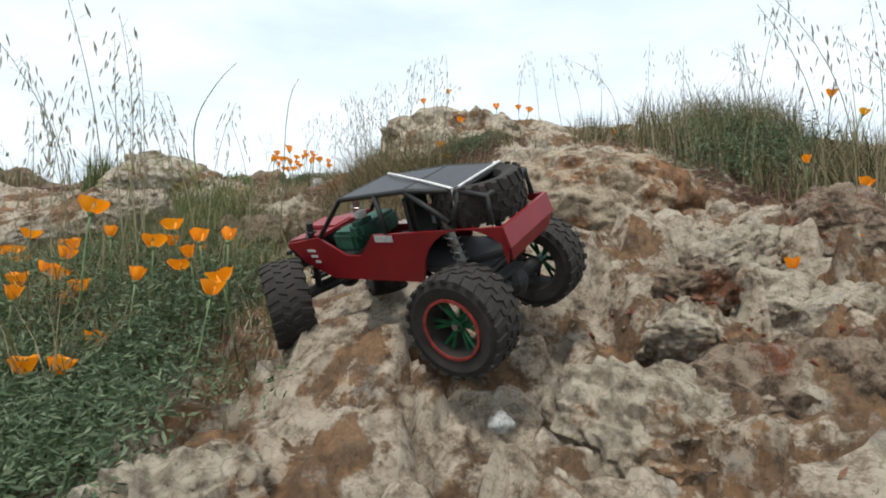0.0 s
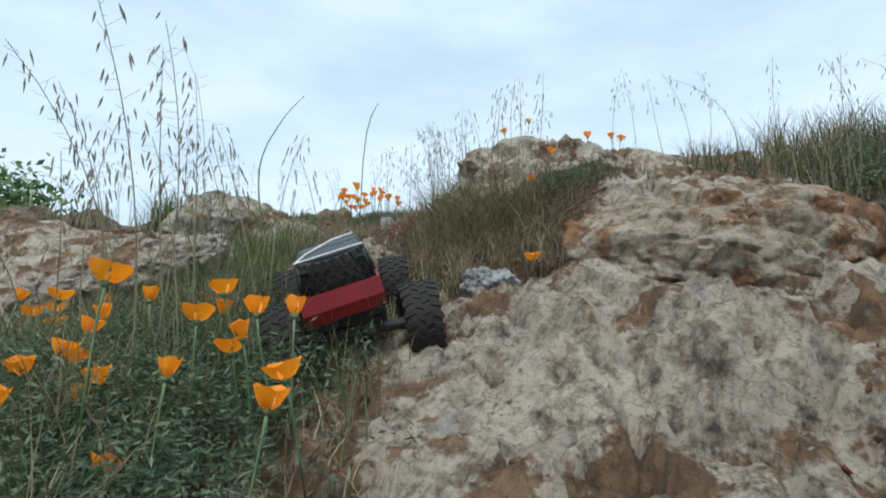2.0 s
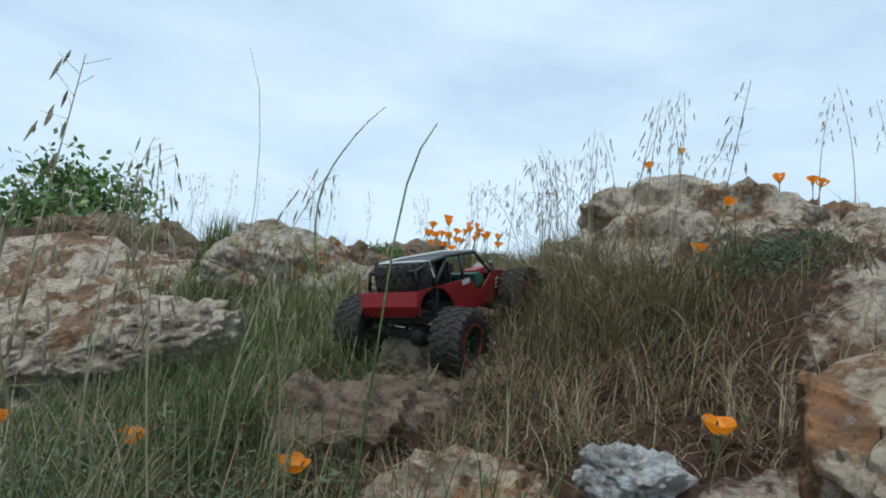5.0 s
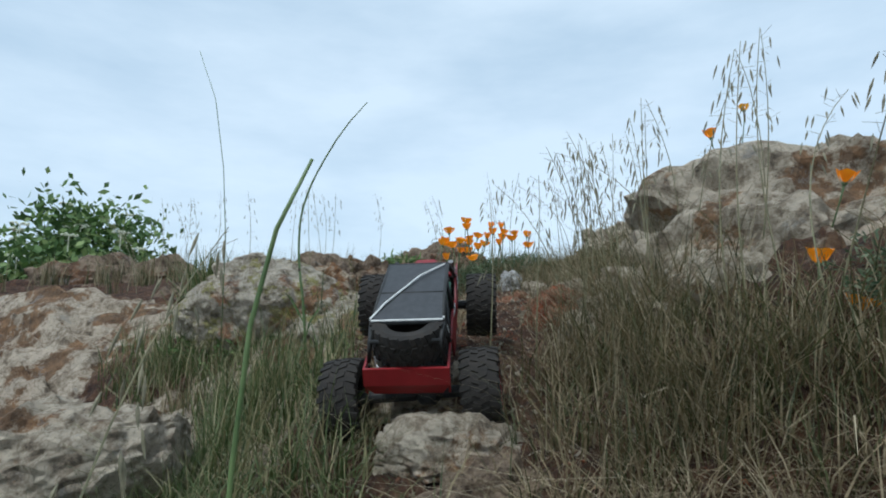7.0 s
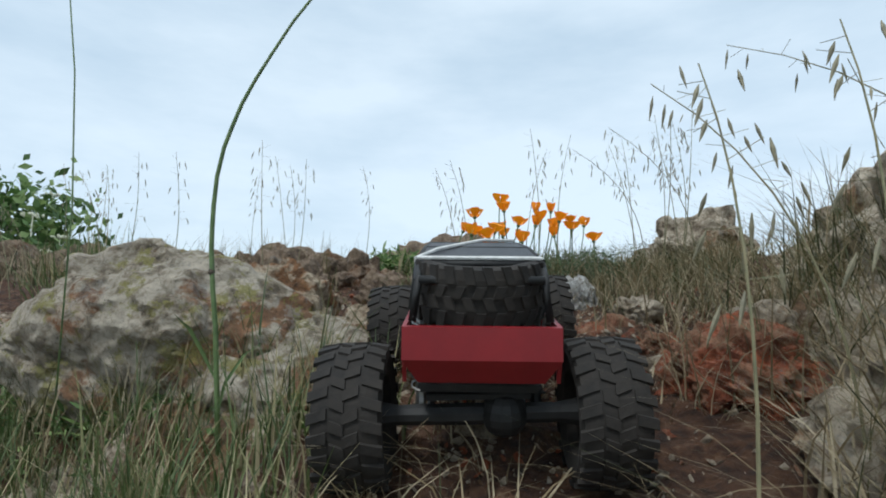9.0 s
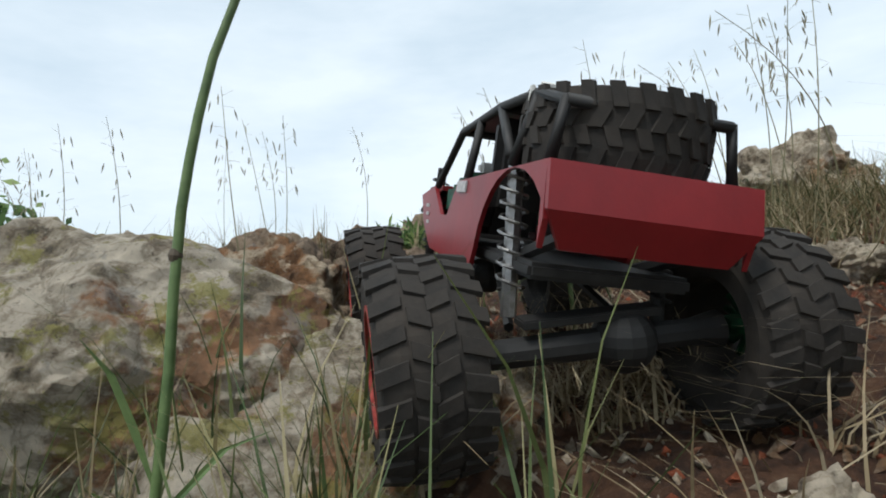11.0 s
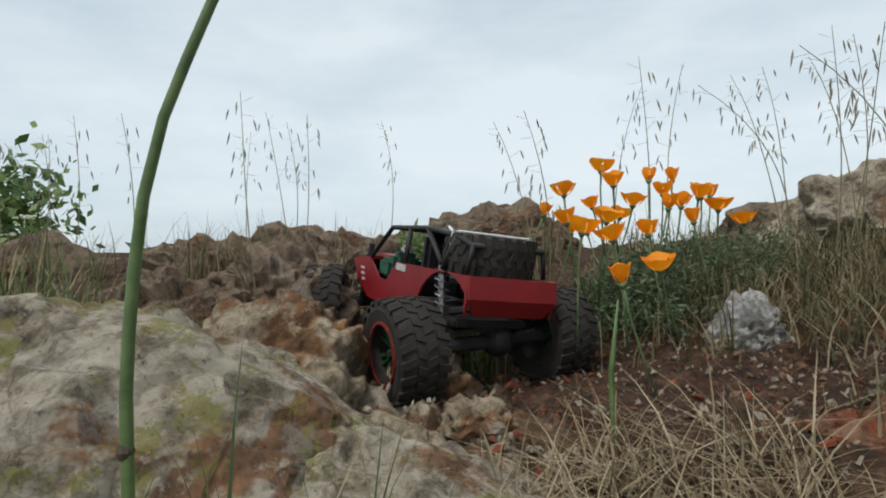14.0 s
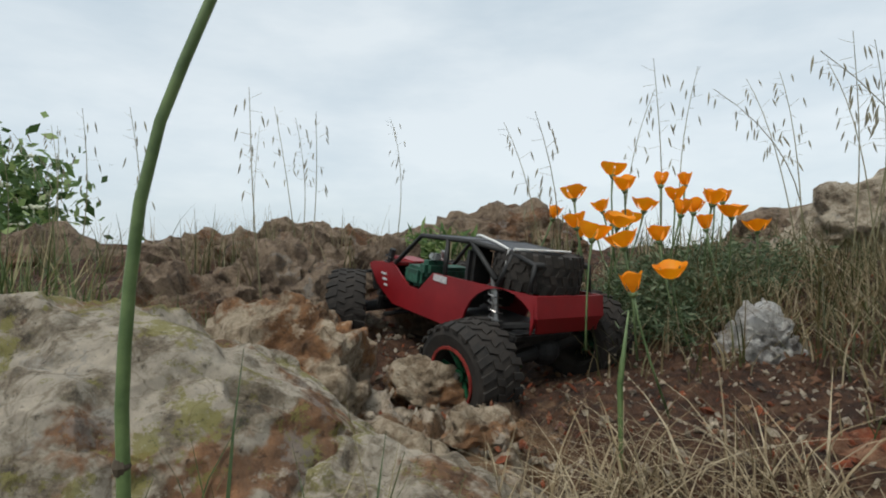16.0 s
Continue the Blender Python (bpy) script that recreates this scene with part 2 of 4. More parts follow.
def part(name, bm, material, parent=None, label="", smooth=False):
    me = bpy.data.meshes.new(name)
    bm.to_mesh(me)
    bm.free()
    me.materials.append(material)
    if smooth:
        me.polygons.foreach_set("use_smooth", [True] * len(me.polygons))
    ob = new(name, me)
    if parent is not None:
        ob.parent = parent
    if label:
        ob["label"] = label
    return ob


def tube(bm, points, radii, sides=8, caps=True):
    """A round bar along points."""
    pts = [Vector(p) for p in points]
    if isinstance(radii, (int, float)):
        radii = [radii] * len(pts)
    rings = []
    ref = Vector((0.31, 0.53, 0.79))
    for i, p in enumerate(pts):
        d = (pts[min(i + 1, len(pts) - 1)] - pts[max(i - 1, 0)]).normalized()
        u = d.cross(ref)
        if u.length < 0.1:
            u = d.cross(Vector((1, 0, 0)))
        u.normalize()
        v = d.cross(u)
        rings.append([bm.verts.new(p + radii[i] * (math.cos(a) * u + math.sin(a) * v)) for a in [2 * math.pi * k / sides for k in range(sides)]])
    for a, b in zip(rings, rings[1:]):
        for k in range(sides):
            bm.faces.new((a[k], a[(k + 1) % sides], b[(k + 1) % sides], b[k]))
    if caps:
        bm.faces.new(rings[0][::-1])
        bm.faces.new(rings[-1])
    return bm


def prism(bm, outline, y0, y1, taper=0.0):
    """A plate with the given x-z outline from y0 to y1; taper draws the far side's outline in."""
    cx = sum(p[0] for p in outline) / len(outline)
    cz = sum(p[1] for p in outline) / len(outline)
    a = [bm.verts.new((x, y0, z)) for x, z in outline]
    b = [bm.verts.new((x + (cx - x) * taper, y1, z + (cz - z) * taper)) for x, z in outline]
    bm.faces.new(a)
    bm.faces.new(b[::-1])
    for i in range(len(a)):
        j = (i + 1) % len(a)
        bm.faces.new((a[j], a[i], b[i], b[j]))
    return bm


def box(bm, centre, size, bevel=0.0):
    m = Matrix.LocRotScale(centre, None, size)
    made = bmesh.ops.create_cube(bm, size=1, matrix=m)
    if bevel:
        es = {e for v in made["verts"] for e in v.link_edges}
        bmesh.ops.bevel(bm, geom=list(es), offset=bevel, segments=2, affect="EDGES")
    return bm


# ---- the lie of the hill ----
def hash01(ix, iy, k):
    h = (ix.astype(np.int64) * 374761393 + iy.astype(np.int64) * 668265263 + k * 2147483647 + 1013904223) & 0xFFFFFFFF
    h = ((h ^ (h >> 13)) * 1274126177) & 0xFFFFFFFF
    return ((h ^ (h >> 16)) & 0xFFFF) / 65535.0


def value_noise(x, y, k):
    ix, iy = np.floor(x), np.floor(y)
    fx, fy = x - ix, y - iy
    fx, fy = fx * fx * (3 - 2 * fx), fy * fy * (3 - 2 * fy)
    a, b, c, d = hash01(ix, iy, k), hash01(ix + 1, iy, k), hash01(ix, iy + 1, k), hash01(ix + 1, iy + 1, k)
    return (a * (1 - fx) + b * fx) * (1 - fy) + (c * (1 - fx) + d * fx) * fy - 0.5


def facets(x, y, size, k, sharp=16.0):
    """Broken plates: every cell has its own height and tilt, with worn edges and a crack round it."""
    px, py = x / size, y / size
    cx, cy = np.floor(px), np.floor(py)
    ds, zs = [], []
    for dx in (-1, 0, 1):
        for dy in (-1, 0, 1):
            jx, jy = cx + dx, cy + dy
            qx, qy = jx + hash01(jx, jy, k), jy + hash01(jx, jy, k + 7)
            ds.append(np.hypot(px - qx, (py - qy) * 1.3))
            zs.append(hash01(jx, jy, k + 11) - 0.5 + (hash01(jx, jy, k + 13) - 0.5) * (px - qx) * 1.8 + (hash01(jx, jy, k + 17) - 0.5) * (py - qy) * 1.8)
    ds, zs = np.stack(ds), np.stack(zs)
    order = np.partition(ds, 1, axis=0)
    w = np.exp(-sharp * (ds - order[0]))
    crack = np.clip((order[1] - order[0]) / 0.10, 0, 1)
    return (w * zs).sum(0) / w.sum(0) * size, (1 - crack) ** 1.5


PROFILE_Y = (-3.0, -0.6, 0.0, 0.4, 0.7, 1.1, 1.4, 1.75, 2.0, 2.3, 2.6, 2.83, 3.0, 3.4, 3.9, 4.25, 4.8, 6, 10, 40, 120, 400)
PROFILE_Z = (-0.9, -0.2, -0.04, 0.05, 0.14, 0.23, 0.30, 0.40, 0.50, 0.58, 0.67, 0.74, 0.785, 0.86, 0.95, 0.96, 0.78, 0.2, -1.6, -12, -30, -34)


def bell(x, y, cx, cy, sx, sy):
    return np.exp(-(((x - cx) / sx) ** 2 + ((y - cy) / sy) ** 2))


def step(v, a, b):
    u = np.clip((v - a) / (b - a), 0, 1)
    return u * u * (3 - 2 * u)


def hill(x, y):
    """The large shape of the hill, without its broken surface."""
    z = sum(np.interp(y + o, PROFILE_Y, PROFILE_Z) for o in (-0.12, -0.04, 0.04, 0.12)) / 4
    z = z + 0.17 * np.clip(x + 0.35, 0, 0.9) * step(y, 0.6, 1.1) * (1 - step(y, 2.6, 3.2))
    z = z - 0.22 * np.clip(-0.75 - x, 0, 1.0) * step(y, 0.5, 1.3) * (1 - step(y, 2.2, 2.9))
    z = z + 0.28 * bell(x, y, 0.28, 2.9, 0.5, 0.6) + 0.16 * bell(x, y, 0.15, 2.2, 0.4, 0.3)
    z = z + 0.24 * bell(x, y, 1.4, 2.4, 0.75, 0.8)
    z = z + 0.06 * bell(x, y, -0.2, 3.8, 0.5, 0.5) + 0.06 * bell(x, y, 0.25, 1.02, 0.17, 0.2)
    z = z - 0.075 * bell(x, y, -1.0, 3.28, 0.2, 0.26) + 0.03 * bell(x, y, -0.7, 2.52, 0.2, 0.15)
    side = np.maximum(np.abs(x + 0.5) - 3.0, 0)
    z = z - 0.30 * side
    r = np.hypot(x, y)
    return np.where(r > 14, np.maximum(z, -36.0), z)


def soil_amount(x, y):
    n = 0.35 * value_noise(x * 3.1, y * 3.1, 5) + 0.2 * value_noise(x * 8, y * 8, 6)
    edge = -0.33 + 0.25 * np.clip(y - 0.6, 0, 1) * -0.4
    left = step(-(x - edge), 0.0, 0.22) * (1 - step(y, 1.75, 2.0)) * step(y, 0.25, 0.7)
    mid = bell(x, y, -0.15, 2.05, 0.5, 0.26) * 1.2 + bell(x, y, -0.28, 1.76, 0.30, 0.14) * 1.1
    track = bell(x, y, -0.62, 2.5, 0.28, 0.4) * 0.9 + bell(x, y, -0.62, 3.25, 0.33, 0.4) * 1.1
    right = bell(x, y, 1.25, 2.1, 0.5, 0.6) + bell(x, y, -0.1, 2.55, 0.25, 0.25)
    back = bell(x, y, -0.6, 3.8, 0.8, 0.5) + 0.75 * step(-x, 0.85, 1.05) * step(y, 2.85, 3.1) + 0.8 * bell(x, y, -1.5, 2.55, 0.35, 0.14)
    far = step(np.hypot(x, y), 5, 8)
    return np.clip(left + mid + track + right + back + far + n, 0, 1)


def axis(inner0, inner1, pitch, outer0, outer1):
    mid = list(np.arange(inner0, inner1, pitch))
    lo, hi, s = [], [], pitch
    p = inner0
    while p > outer0:
        s *= 1.22
        p -= s
        lo.append(p)
    p, s = mid[-1], pitch
    while p < outer1:
        s *= 1.22
        p += s
        hi.append(p)
    return np.array(lo[::-1] + mid + hi)


def broken(x, y, soil):
    near = 1 - step(np.hypot(x + 0.3, y - 1.8), 3.2, 5.0)
    wx = x + 0.05 * value_noise(x * 9, y * 9, 2) + 0.016 * value_noise(x * 30, y * 30, 14)
    wy = y + 0.05 * value_noise(x * 9, y * 9, 3) + 0.016 * value_noise(x * 30, y * 30, 15)
    f0, c0 = facets(wx, wy, 0.34, 19, 45)
    f1, c1 = facets(wx, wy, 0.14, 21, 36)
    f2, c2 = facets(wx, wy, 0.06, 31, 22)
    pits = np.clip(value_noise(wx * 17, wy * 17, 33) - 0.12, 0, 1) * 0.16
    grit = 0.014 * value_noise(x * 38, y * 38, 34) + 0.008 * value_noise(x * 76, y * 76, 35)
    rock = f0 * 0.24 - c0 * 0.038 + f1 * 0.32 - c1 * 0.018 + f2 * 0.36 - c2 * 0.008 - pits + grit
    dirt = 0.02 * value_noise(x * 9, y * 9, 8) + 0.016 * value_noise(x * 28, y * 28, 9) + 0.010 * value_noise(x * 80, y * 80, 10)
    rock = rock * (1 + 1.3 * bell(x, y, 0.65, 0.85, 0.38, 0.28))
    return near * (rock * (1 - soil) + dirt * soil) + (1 - near) * 0.1 * value_noise(x * 0.7, y * 0.7, 4)


def build_ground():
    xs, ys = axis(-1.75, 1.3, 0.010, -420, 420), axis(0.25, 3.75, 0.010, -150, 420)
    gx, gy = np.meshgrid(xs, ys)
    soil = soil_amount(gx, gy)
    z = hill(gx, gy) + broken(gx, gy, soil)
    r = np.hypot(gx, gy)
    z = z + step(r, 60, 180) * (11 * value_noise(gx / 70, gy / 70, 77) + 9)
    nx, ny = len(xs), len(ys)
    verts = np.stack([gx, gy, z], -1).reshape(-1, 3)
    i = np.arange((ny - 1) * nx).reshape(ny - 1, nx)[:, :-1].ravel()
    faces = np.stack([i, i + 1, i + nx + 1, i + nx], -1)
    me = bpy.data.meshes.new("ground")
    me.from_pydata(verts.tolist(), [], faces.tolist())
    me.materials.append(GROUND)
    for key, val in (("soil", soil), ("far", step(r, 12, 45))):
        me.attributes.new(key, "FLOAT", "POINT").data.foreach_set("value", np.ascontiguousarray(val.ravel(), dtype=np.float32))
    return tagged(new("ground", me), "broken pale rock and brown soil of a steep hillside", "ground", kind="structure")


build_ground()


def ground_z(x, y):
    gx, gy = np.array([float(x)]), np.array([float(y)])
    return float((hill(gx, gy) + broken(gx, gy, soil_amount(gx, gy)))[0])


# ---- boulders and outcrops ----
def cells3(p, size, k):
    q = p / size
    c = np.floor(q)
    ds, hs = [], []
    for dx in (-1, 0, 1):
        for dy in (-1, 0, 1):
            for dz in (-1, 0, 1):
                j = c + (dx, dy, dz)
                a, b = j[:, 0] + 57 * j[:, 2], j[:, 1] - 31 * j[:, 2]
                o = j + np.stack([hash01(a, b, k), hash01(a, b, k + 3), hash01(a, b, k + 5)], -1)
                ds.append(np.linalg.norm((q - o) * (1, 1, 1.6), axis=1))
                hs.append(hash01(a, b, k + 9) - 0.5 + (hash01(a, b, k + 15) - 0.5) * (q - o)[:, 0] * 1.2 + (hash01(a, b, k + 19) - 0.5) * (q - o)[:, 2] * 1.2)
    ds, hs = np.stack(ds), np.stack(hs)
    order = np.partition(ds, 1, axis=0)
    w = np.exp(-40 * (ds - order[0]))
    return (w * hs).sum(0) / w.sum(0) * size, (1 - np.clip((order[1] - order[0]) / 0.12, 0, 1)) ** 1.5


def rock(name, label, centre, radii, turn, seed, material, detail=5, rugged=1.0, planes=13, category="rock", group="", peak=0.0):
    rng = np.random.default_rng(seed)
    bm = bmesh.new()
    bmesh.ops.create_icosphere(bm, subdivisions=detail, radius=1)
    n = np.array([v.co[:] for v in bm.verts])
    pn = rng.normal(size=(planes, 3)) * (1, 1, 0.8)
    pn /= np.linalg.norm(pn, axis=1, keepdims=True)
    pd = rng.uniform(0.72, 1.0, planes)
    dots = np.clip(n @ pn.T, 0.05, None)
    cut = np.minimum((pd / dots).min(1), 1.12)
    p = n * (0.25 + 0.75 * cut)[:, None] * np.array(radii)
    p[:, :2] *= 1 - peak * np.clip(n[:, 2:3], 0, 1)
    small = min(radii)
    f1, c1 = cells3(p + seed, small * 0.75, seed)
    f2, c2 = cells3(p + seed, small * 0.30, seed + 50)
    f3, c3 = cells3(p + seed, max(small * 0.12, 0.012), seed + 90)
    p = p + n * (rugged * (f1 * 0.36 - c1 * small * 0.05 + f2 * 0.46 - c2 * small * 0.024 + f3 * 0.50 - c3 * small * 0.008))[:, None]
    for v, q in zip(bm.verts, p):
        v.co = q
    ob = part(name, bm, material)
    ob.matrix_world = pose(*centre, *turn)
    return tagged(ob, label, category, group)


rock("boulder", "large tan boulder with a pale worn top on the slope", (0.45, 1.66, 0.47), (0.40, 0.27, 0.25), (4, 6, 12), 3, ROCK_TAN, 6, 0.6)
rock("rock_outcrop", "tall pale rock outcrop crowning the hill", (0.36, 2.98, 0.70), (0.95, 0.80, 0.49), (0, 3, 20), 11, ROCK, 6, 1.0, 21, "outcrop", "", 0.5)
rock("rock_outcrop", "lower shoulder of pale broken rock below the crown", (0.06, 2.62, 0.68), (0.44, 0.36, 0.30), (5, -8, 40), 15, ROCK, 6, 1.2, 15, "outcrop", "", 0.3)
rock("rock_outcrop", "pale shelf of rock beside the crown in grass", (0.85, 2.9, 0.72), (0.45, 0.4, 0.28), (5, 8, -20), 16, ROCK, 5, 1.2, 15, "outcrop")
rock("rock_slab", "long tilted slab of pale rock in grass", (-1.32, 2.02, 0.36), (0.50, 0.22, 0.15), (-6, -24, -8), 23, ROCK, 6, 0.7, 15)
rock("rock_slab", "brown weathered ledge along the ridge", (-1.95, 3.15, 0.66), (0.62, 0.30, 0.16), (0, -6, -14), 24, ROCK_BROWN, 5, 1.2, 15)
rock("rock_slab", "brown layered ledge on the skyline", (-1.75, 3.95, 0.82), (0.75, 0.28, 0.19), (0, -2, 10), 27, ROCK_BROWN, 6, 1.3, 15)
rock("rock_slab", "brown layered ledge on the skyline", (-2.75, 3.75, 0.72), (0.70, 0.35, 0.26), (0, 3, 24), 28, ROCK_BROWN, 5, 1.3, 15)
rock("boulder", "lichen-spotted grey and tan boulder beside the track", (-1.24, 2.76, 0.70), (0.29, 0.20, 0.20), (0, 6, 24), 31, ROCK_LICHEN, 6, 0.5, 13)
rock("boulder", "hollowed tan boulder with rusty edges", (-1.19, 2.93, 0.73), (0.14, 0.12, 0.17), (8, 0, -30), 33, ROCK_TAN, 6, 1.0, 13)
rock("boulder", "low grey rock ledge with lichen and rust", (-1.00, 2.74, 0.67), (0.22, 0.14, 0.115), (0, 8, 14), 36, ROCK_LICHEN, 6, 0.5, 13)
rock("boulder", "flat-topped brown rock on the ridge", (-1.18, 4.05, 0.95), (0.32, 0.18, 0.13), (0, -8, 12), 41, ROCK_BROWN, 5, 1.2, 13)
rock("boulder", "rounded brown rock behind the poppies", (-0.24, 4.42, 0.97), (0.22, 0.2, 0.15), (0, 0, 20), 43, ROCK_BROWN, 5, 0.9, 13)
rock("boulder", "pale rock half hidden by dry grass", (-0.28, 3.78, 0.98), (0.18, 0.15, 0.14), (0, 0, 0), 44, ROCK, 5, 1.2, 13)
rock("boulder", "tan pitted rock in the middle of the track", (-0.33, 1.70, 0.345), (0.17, 0.12, 0.10), (0, -4, 10), 47, ROCK_TAN, 5, 1.0, 13)
rock("rock_outcrop", "pale pitted rock face above the track", (0.0, 2.92, 0.80), (0.34, 0.40, 0.24), (6, -16, 10), 17, ROCK, 6, 1.1, 17, "outcrop", "", 0.2)
rock("rock_slab", "dark brown craggy ledge below the skyline", (-1.78, 3.36, 0.74), (0.58, 0.26, 0.17), (0, -3, -8), 29, ROCK_BROWN, 6, 1.6, 17)
rock("rock_slab", "dark brown craggy ledge below the skyline", (-1.38, 3.62, 0.82), (0.36, 0.20, 0.14), (0, 4, 16), 30, ROCK_BROWN, 6, 1.6, 17)
rock("boulder", "brown layered rock in dry grass under the track", (-0.52, 1.86, 0.37), (0.20, 0.14, 0.13), (0, 8, 20), 48, ROCK_BROWN, 5, 1.2, 15)
rock("boulder", "grey broken rock under the track", (-0.40, 2.02, 0.45), (0.16, 0.12, 0.10), (0, -6, 40), 49, ROCK_BROWN, 5, 1.2, 15)
rock("boulder", "grey broken rock in the bed of the track", (-0.62, 2.30, 0.54), (0.17, 0.12, 0.07), (0, 4, 10), 50, ROCK, 5, 1.1, 15)
rock("boulder", "pale rounded stone before the track", (-0.49, 2.11, 0.535), (0.135, 0.085, 0.07), (0, 0, 15), 52, ROCK, 5, 0.8, 13)
rock("stone", "white and black quartz stone in dry grass", (-0.11, 1.68, 0.455), (0.075, 0.045, 0.038), (0, 4, 15), 51, ROCK_WHITE, 4, 1.2)
rock("stone", "upright white quartz stone in red soil", (-0.614, 3.20, 0.80), (0.055, 0.045, 0.095), (8, 12, 0), 53, ROCK_WHITE, 5, 1.3)
rock("stone", "rust-red stone with a white vein", (-0.56, 2.96, 0.69), (0.13, 0.10, 0.11), (0, 10, 30), 57, ROCK_RED, 5, 1.1)
rock("stone", "rusty brown stone beside the track", (-0.39, 2.68, 0.74), (0.09, 0.07, 0.08), (0, 10, -20), 59, ROCK_RED, 5, 1.1)
rock("stone", "pale stone lying on rusty stone", (-0.36, 2.72, 0.81), (0.07, 0.045, 0.03), (0, -12, 30), 60, ROCK, 4, 1.2)
rock("boulder", "fractured pale rock with dark rusty faces", (0.70, 1.0, 0.19), (0.27, 0.2, 0.15), (6, 4, 20), 63, ROCK, 6, 1.2, 15)
rock("boulder", "dark rusty broken rock at the foot of the slope", (0.50, 0.73, 0.085), (0.25, 0.17, 0.13), (0, -6, 10), 64, ROCK_RUST, 6, 1.3, 15)
rock("stone", "small pale block of stone on bedrock", (0.36, 1.0, 0.20), (0.065, 0.05, 0.04), (0, 5, 10), 66, ROCK, 4, 1.0)
rock("boulder", "pale broken rock at the foot of the slope", (0.24, 0.68, 0.10), (0.13, 0.12, 0.09), (0, 8, -30), 67, ROCK, 5, 1.3, 15)
rock("boulder", "pale rounded rock shelf above broken bedrock", (0.82, 1.38, 0.33), (0.24, 0.2, 0.14), (0, 0, 15), 68, ROCK, 5, 1.2, 15)
rock("stone", "pale rock edge between flowers and bedrock", (-0.28, 0.62, 0.06), (0.12, 0.09, 0.06), (0, 0, 40), 69, ROCK, 5, 1.3)
for x, y, s, mat, label in ((0.62, 0.88, 0.085, ROCK, "angular pale block on rusty broken rock"), (0.41, 0.90, 0.06, ROCK_RUST, "dark rusty block wedged in broken rock"), (0.78, 0.84, 0.075, ROCK_RED, "orange-red weathered block at the foot of the slope"),
                            (0.56, 1.06, 0.09, ROCK, "angular pale block on rusty broken rock"), (0.84, 1.14, 0.10, ROCK_RUST, "dark rusty block wedged in broken rock"), (0.34, 0.80, 0.06, ROCK, "angular pale block on rusty broken rock"), (0.64, 0.74, 0.05, ROCK_RED, "orange-red weathered block at the foot of the slope")):
    rock("stone", label, (x, y, ground_z(x, y) + s * 0.35), (s * 1.2, s * 0.9, s * 0.7), (x * 40, y * 30, x * 300), int(200 + x * 100), mat, 5, 0.9, 9, "stone", "broken blocks")
rock("stone", "small white pebble on bedrock", (0.06, 0.68, 0.135), (0.016, 0.013, 0.013), (0, 0, 0), 70, ROCK_WHITE, 3, 0.8)
for k, (x, y, s, mat) in enumerate(((-1.0, 2.83, 0.05, ROCK_TAN), (-0.93, 2.9, 0.035, ROCK_TAN), (-1.03, 3.05, 0.06, ROCK_TAN), (-0.9, 2.74, 0.03, ROCK), (-0.5, 2.98, 0.035, ROCK), (-0.47, 2.85, 0.03, ROCK_RED), (-0.68, 2.55, 0.03, ROCK), (-0.55, 2.35, 0.04, ROCK), (-1.3, 3.2, 0.09, ROCK_BROWN), (-1.5, 3.4, 0.1, ROCK_BROWN), (-1.12, 3.35, 0.07, ROCK_BROWN))):
    rock("stone", "loose angular stone lying on the track", (x, y, ground_z(x, y) + s * 0.3), (s * 1.3, s, s * 0.7), (k * 9, k * 5, k * 37), 100 + k, mat, 4, 1.2, 11, "stone", "loose stones")


# ---- plants ----
def blade_points(rng, x, y, z, height, lean, width, segs=3):
    a = rng.uniform(0, 2 * math.pi)
    d = np.array([math.cos(a), math.sin(a), 0])
    w = np.array([-d[1], d[0], 0]) * width
    pts = []
    for k in range(segs + 1):
        u = k / segs
        c = np.array([x, y, z]) + d * lean * height * u * u + np.array([0, 0, height * (u - 0.25 * lean * u * u)])
        pts.append((c - w * (1 - u * 0.92) / 2, c + w * (1 - u * 0.92) / 2))
    return pts


def grass(name, label, areas, material, seed, segs=3, category="grass"):
    """areas: centre x, y, spread x, y, how many blades, height, blade width, lean."""
    rng = np.random.default_rng(seed)
    verts, faces = [], []
    for cx, cy, sx, sy, count, height, width, lean in areas:
        tufts = max(3, count // 22)
        tx, ty = rng.normal(cx, sx * 0.55, tufts), rng.normal(cy, sy * 0.55, tufts)
        which = rng.integers(0, tufts, count)
        bx, by = tx[which] + rng.normal(0, 0.022, count), ty[which] + rng.normal(0, 0.022, count)
        soil = soil_amount(bx, by)
        bz = hill(bx, by) + broken(bx, by, soil)
        for x, y, z in zip(bx, by, bz):
            h = height * rng.uniform(0.4, 1.25)
            rows = blade_points(rng, x, y, z - 0.01, h, lean * rng.uniform(0.2, 1.5), width * rng.uniform(0.6, 1.3), segs)
            b = len(verts)
            for l, r in rows:
                verts += [l, r]
            for k in range(len(rows) - 1):
                faces.append((b + 2 * k, b + 2 * k + 1, b + 2 * k + 3, b + 2 * k + 2))
    ob = add_mesh(name, verts, faces, material)
    return tagged(ob, label, category, kind="stuff")


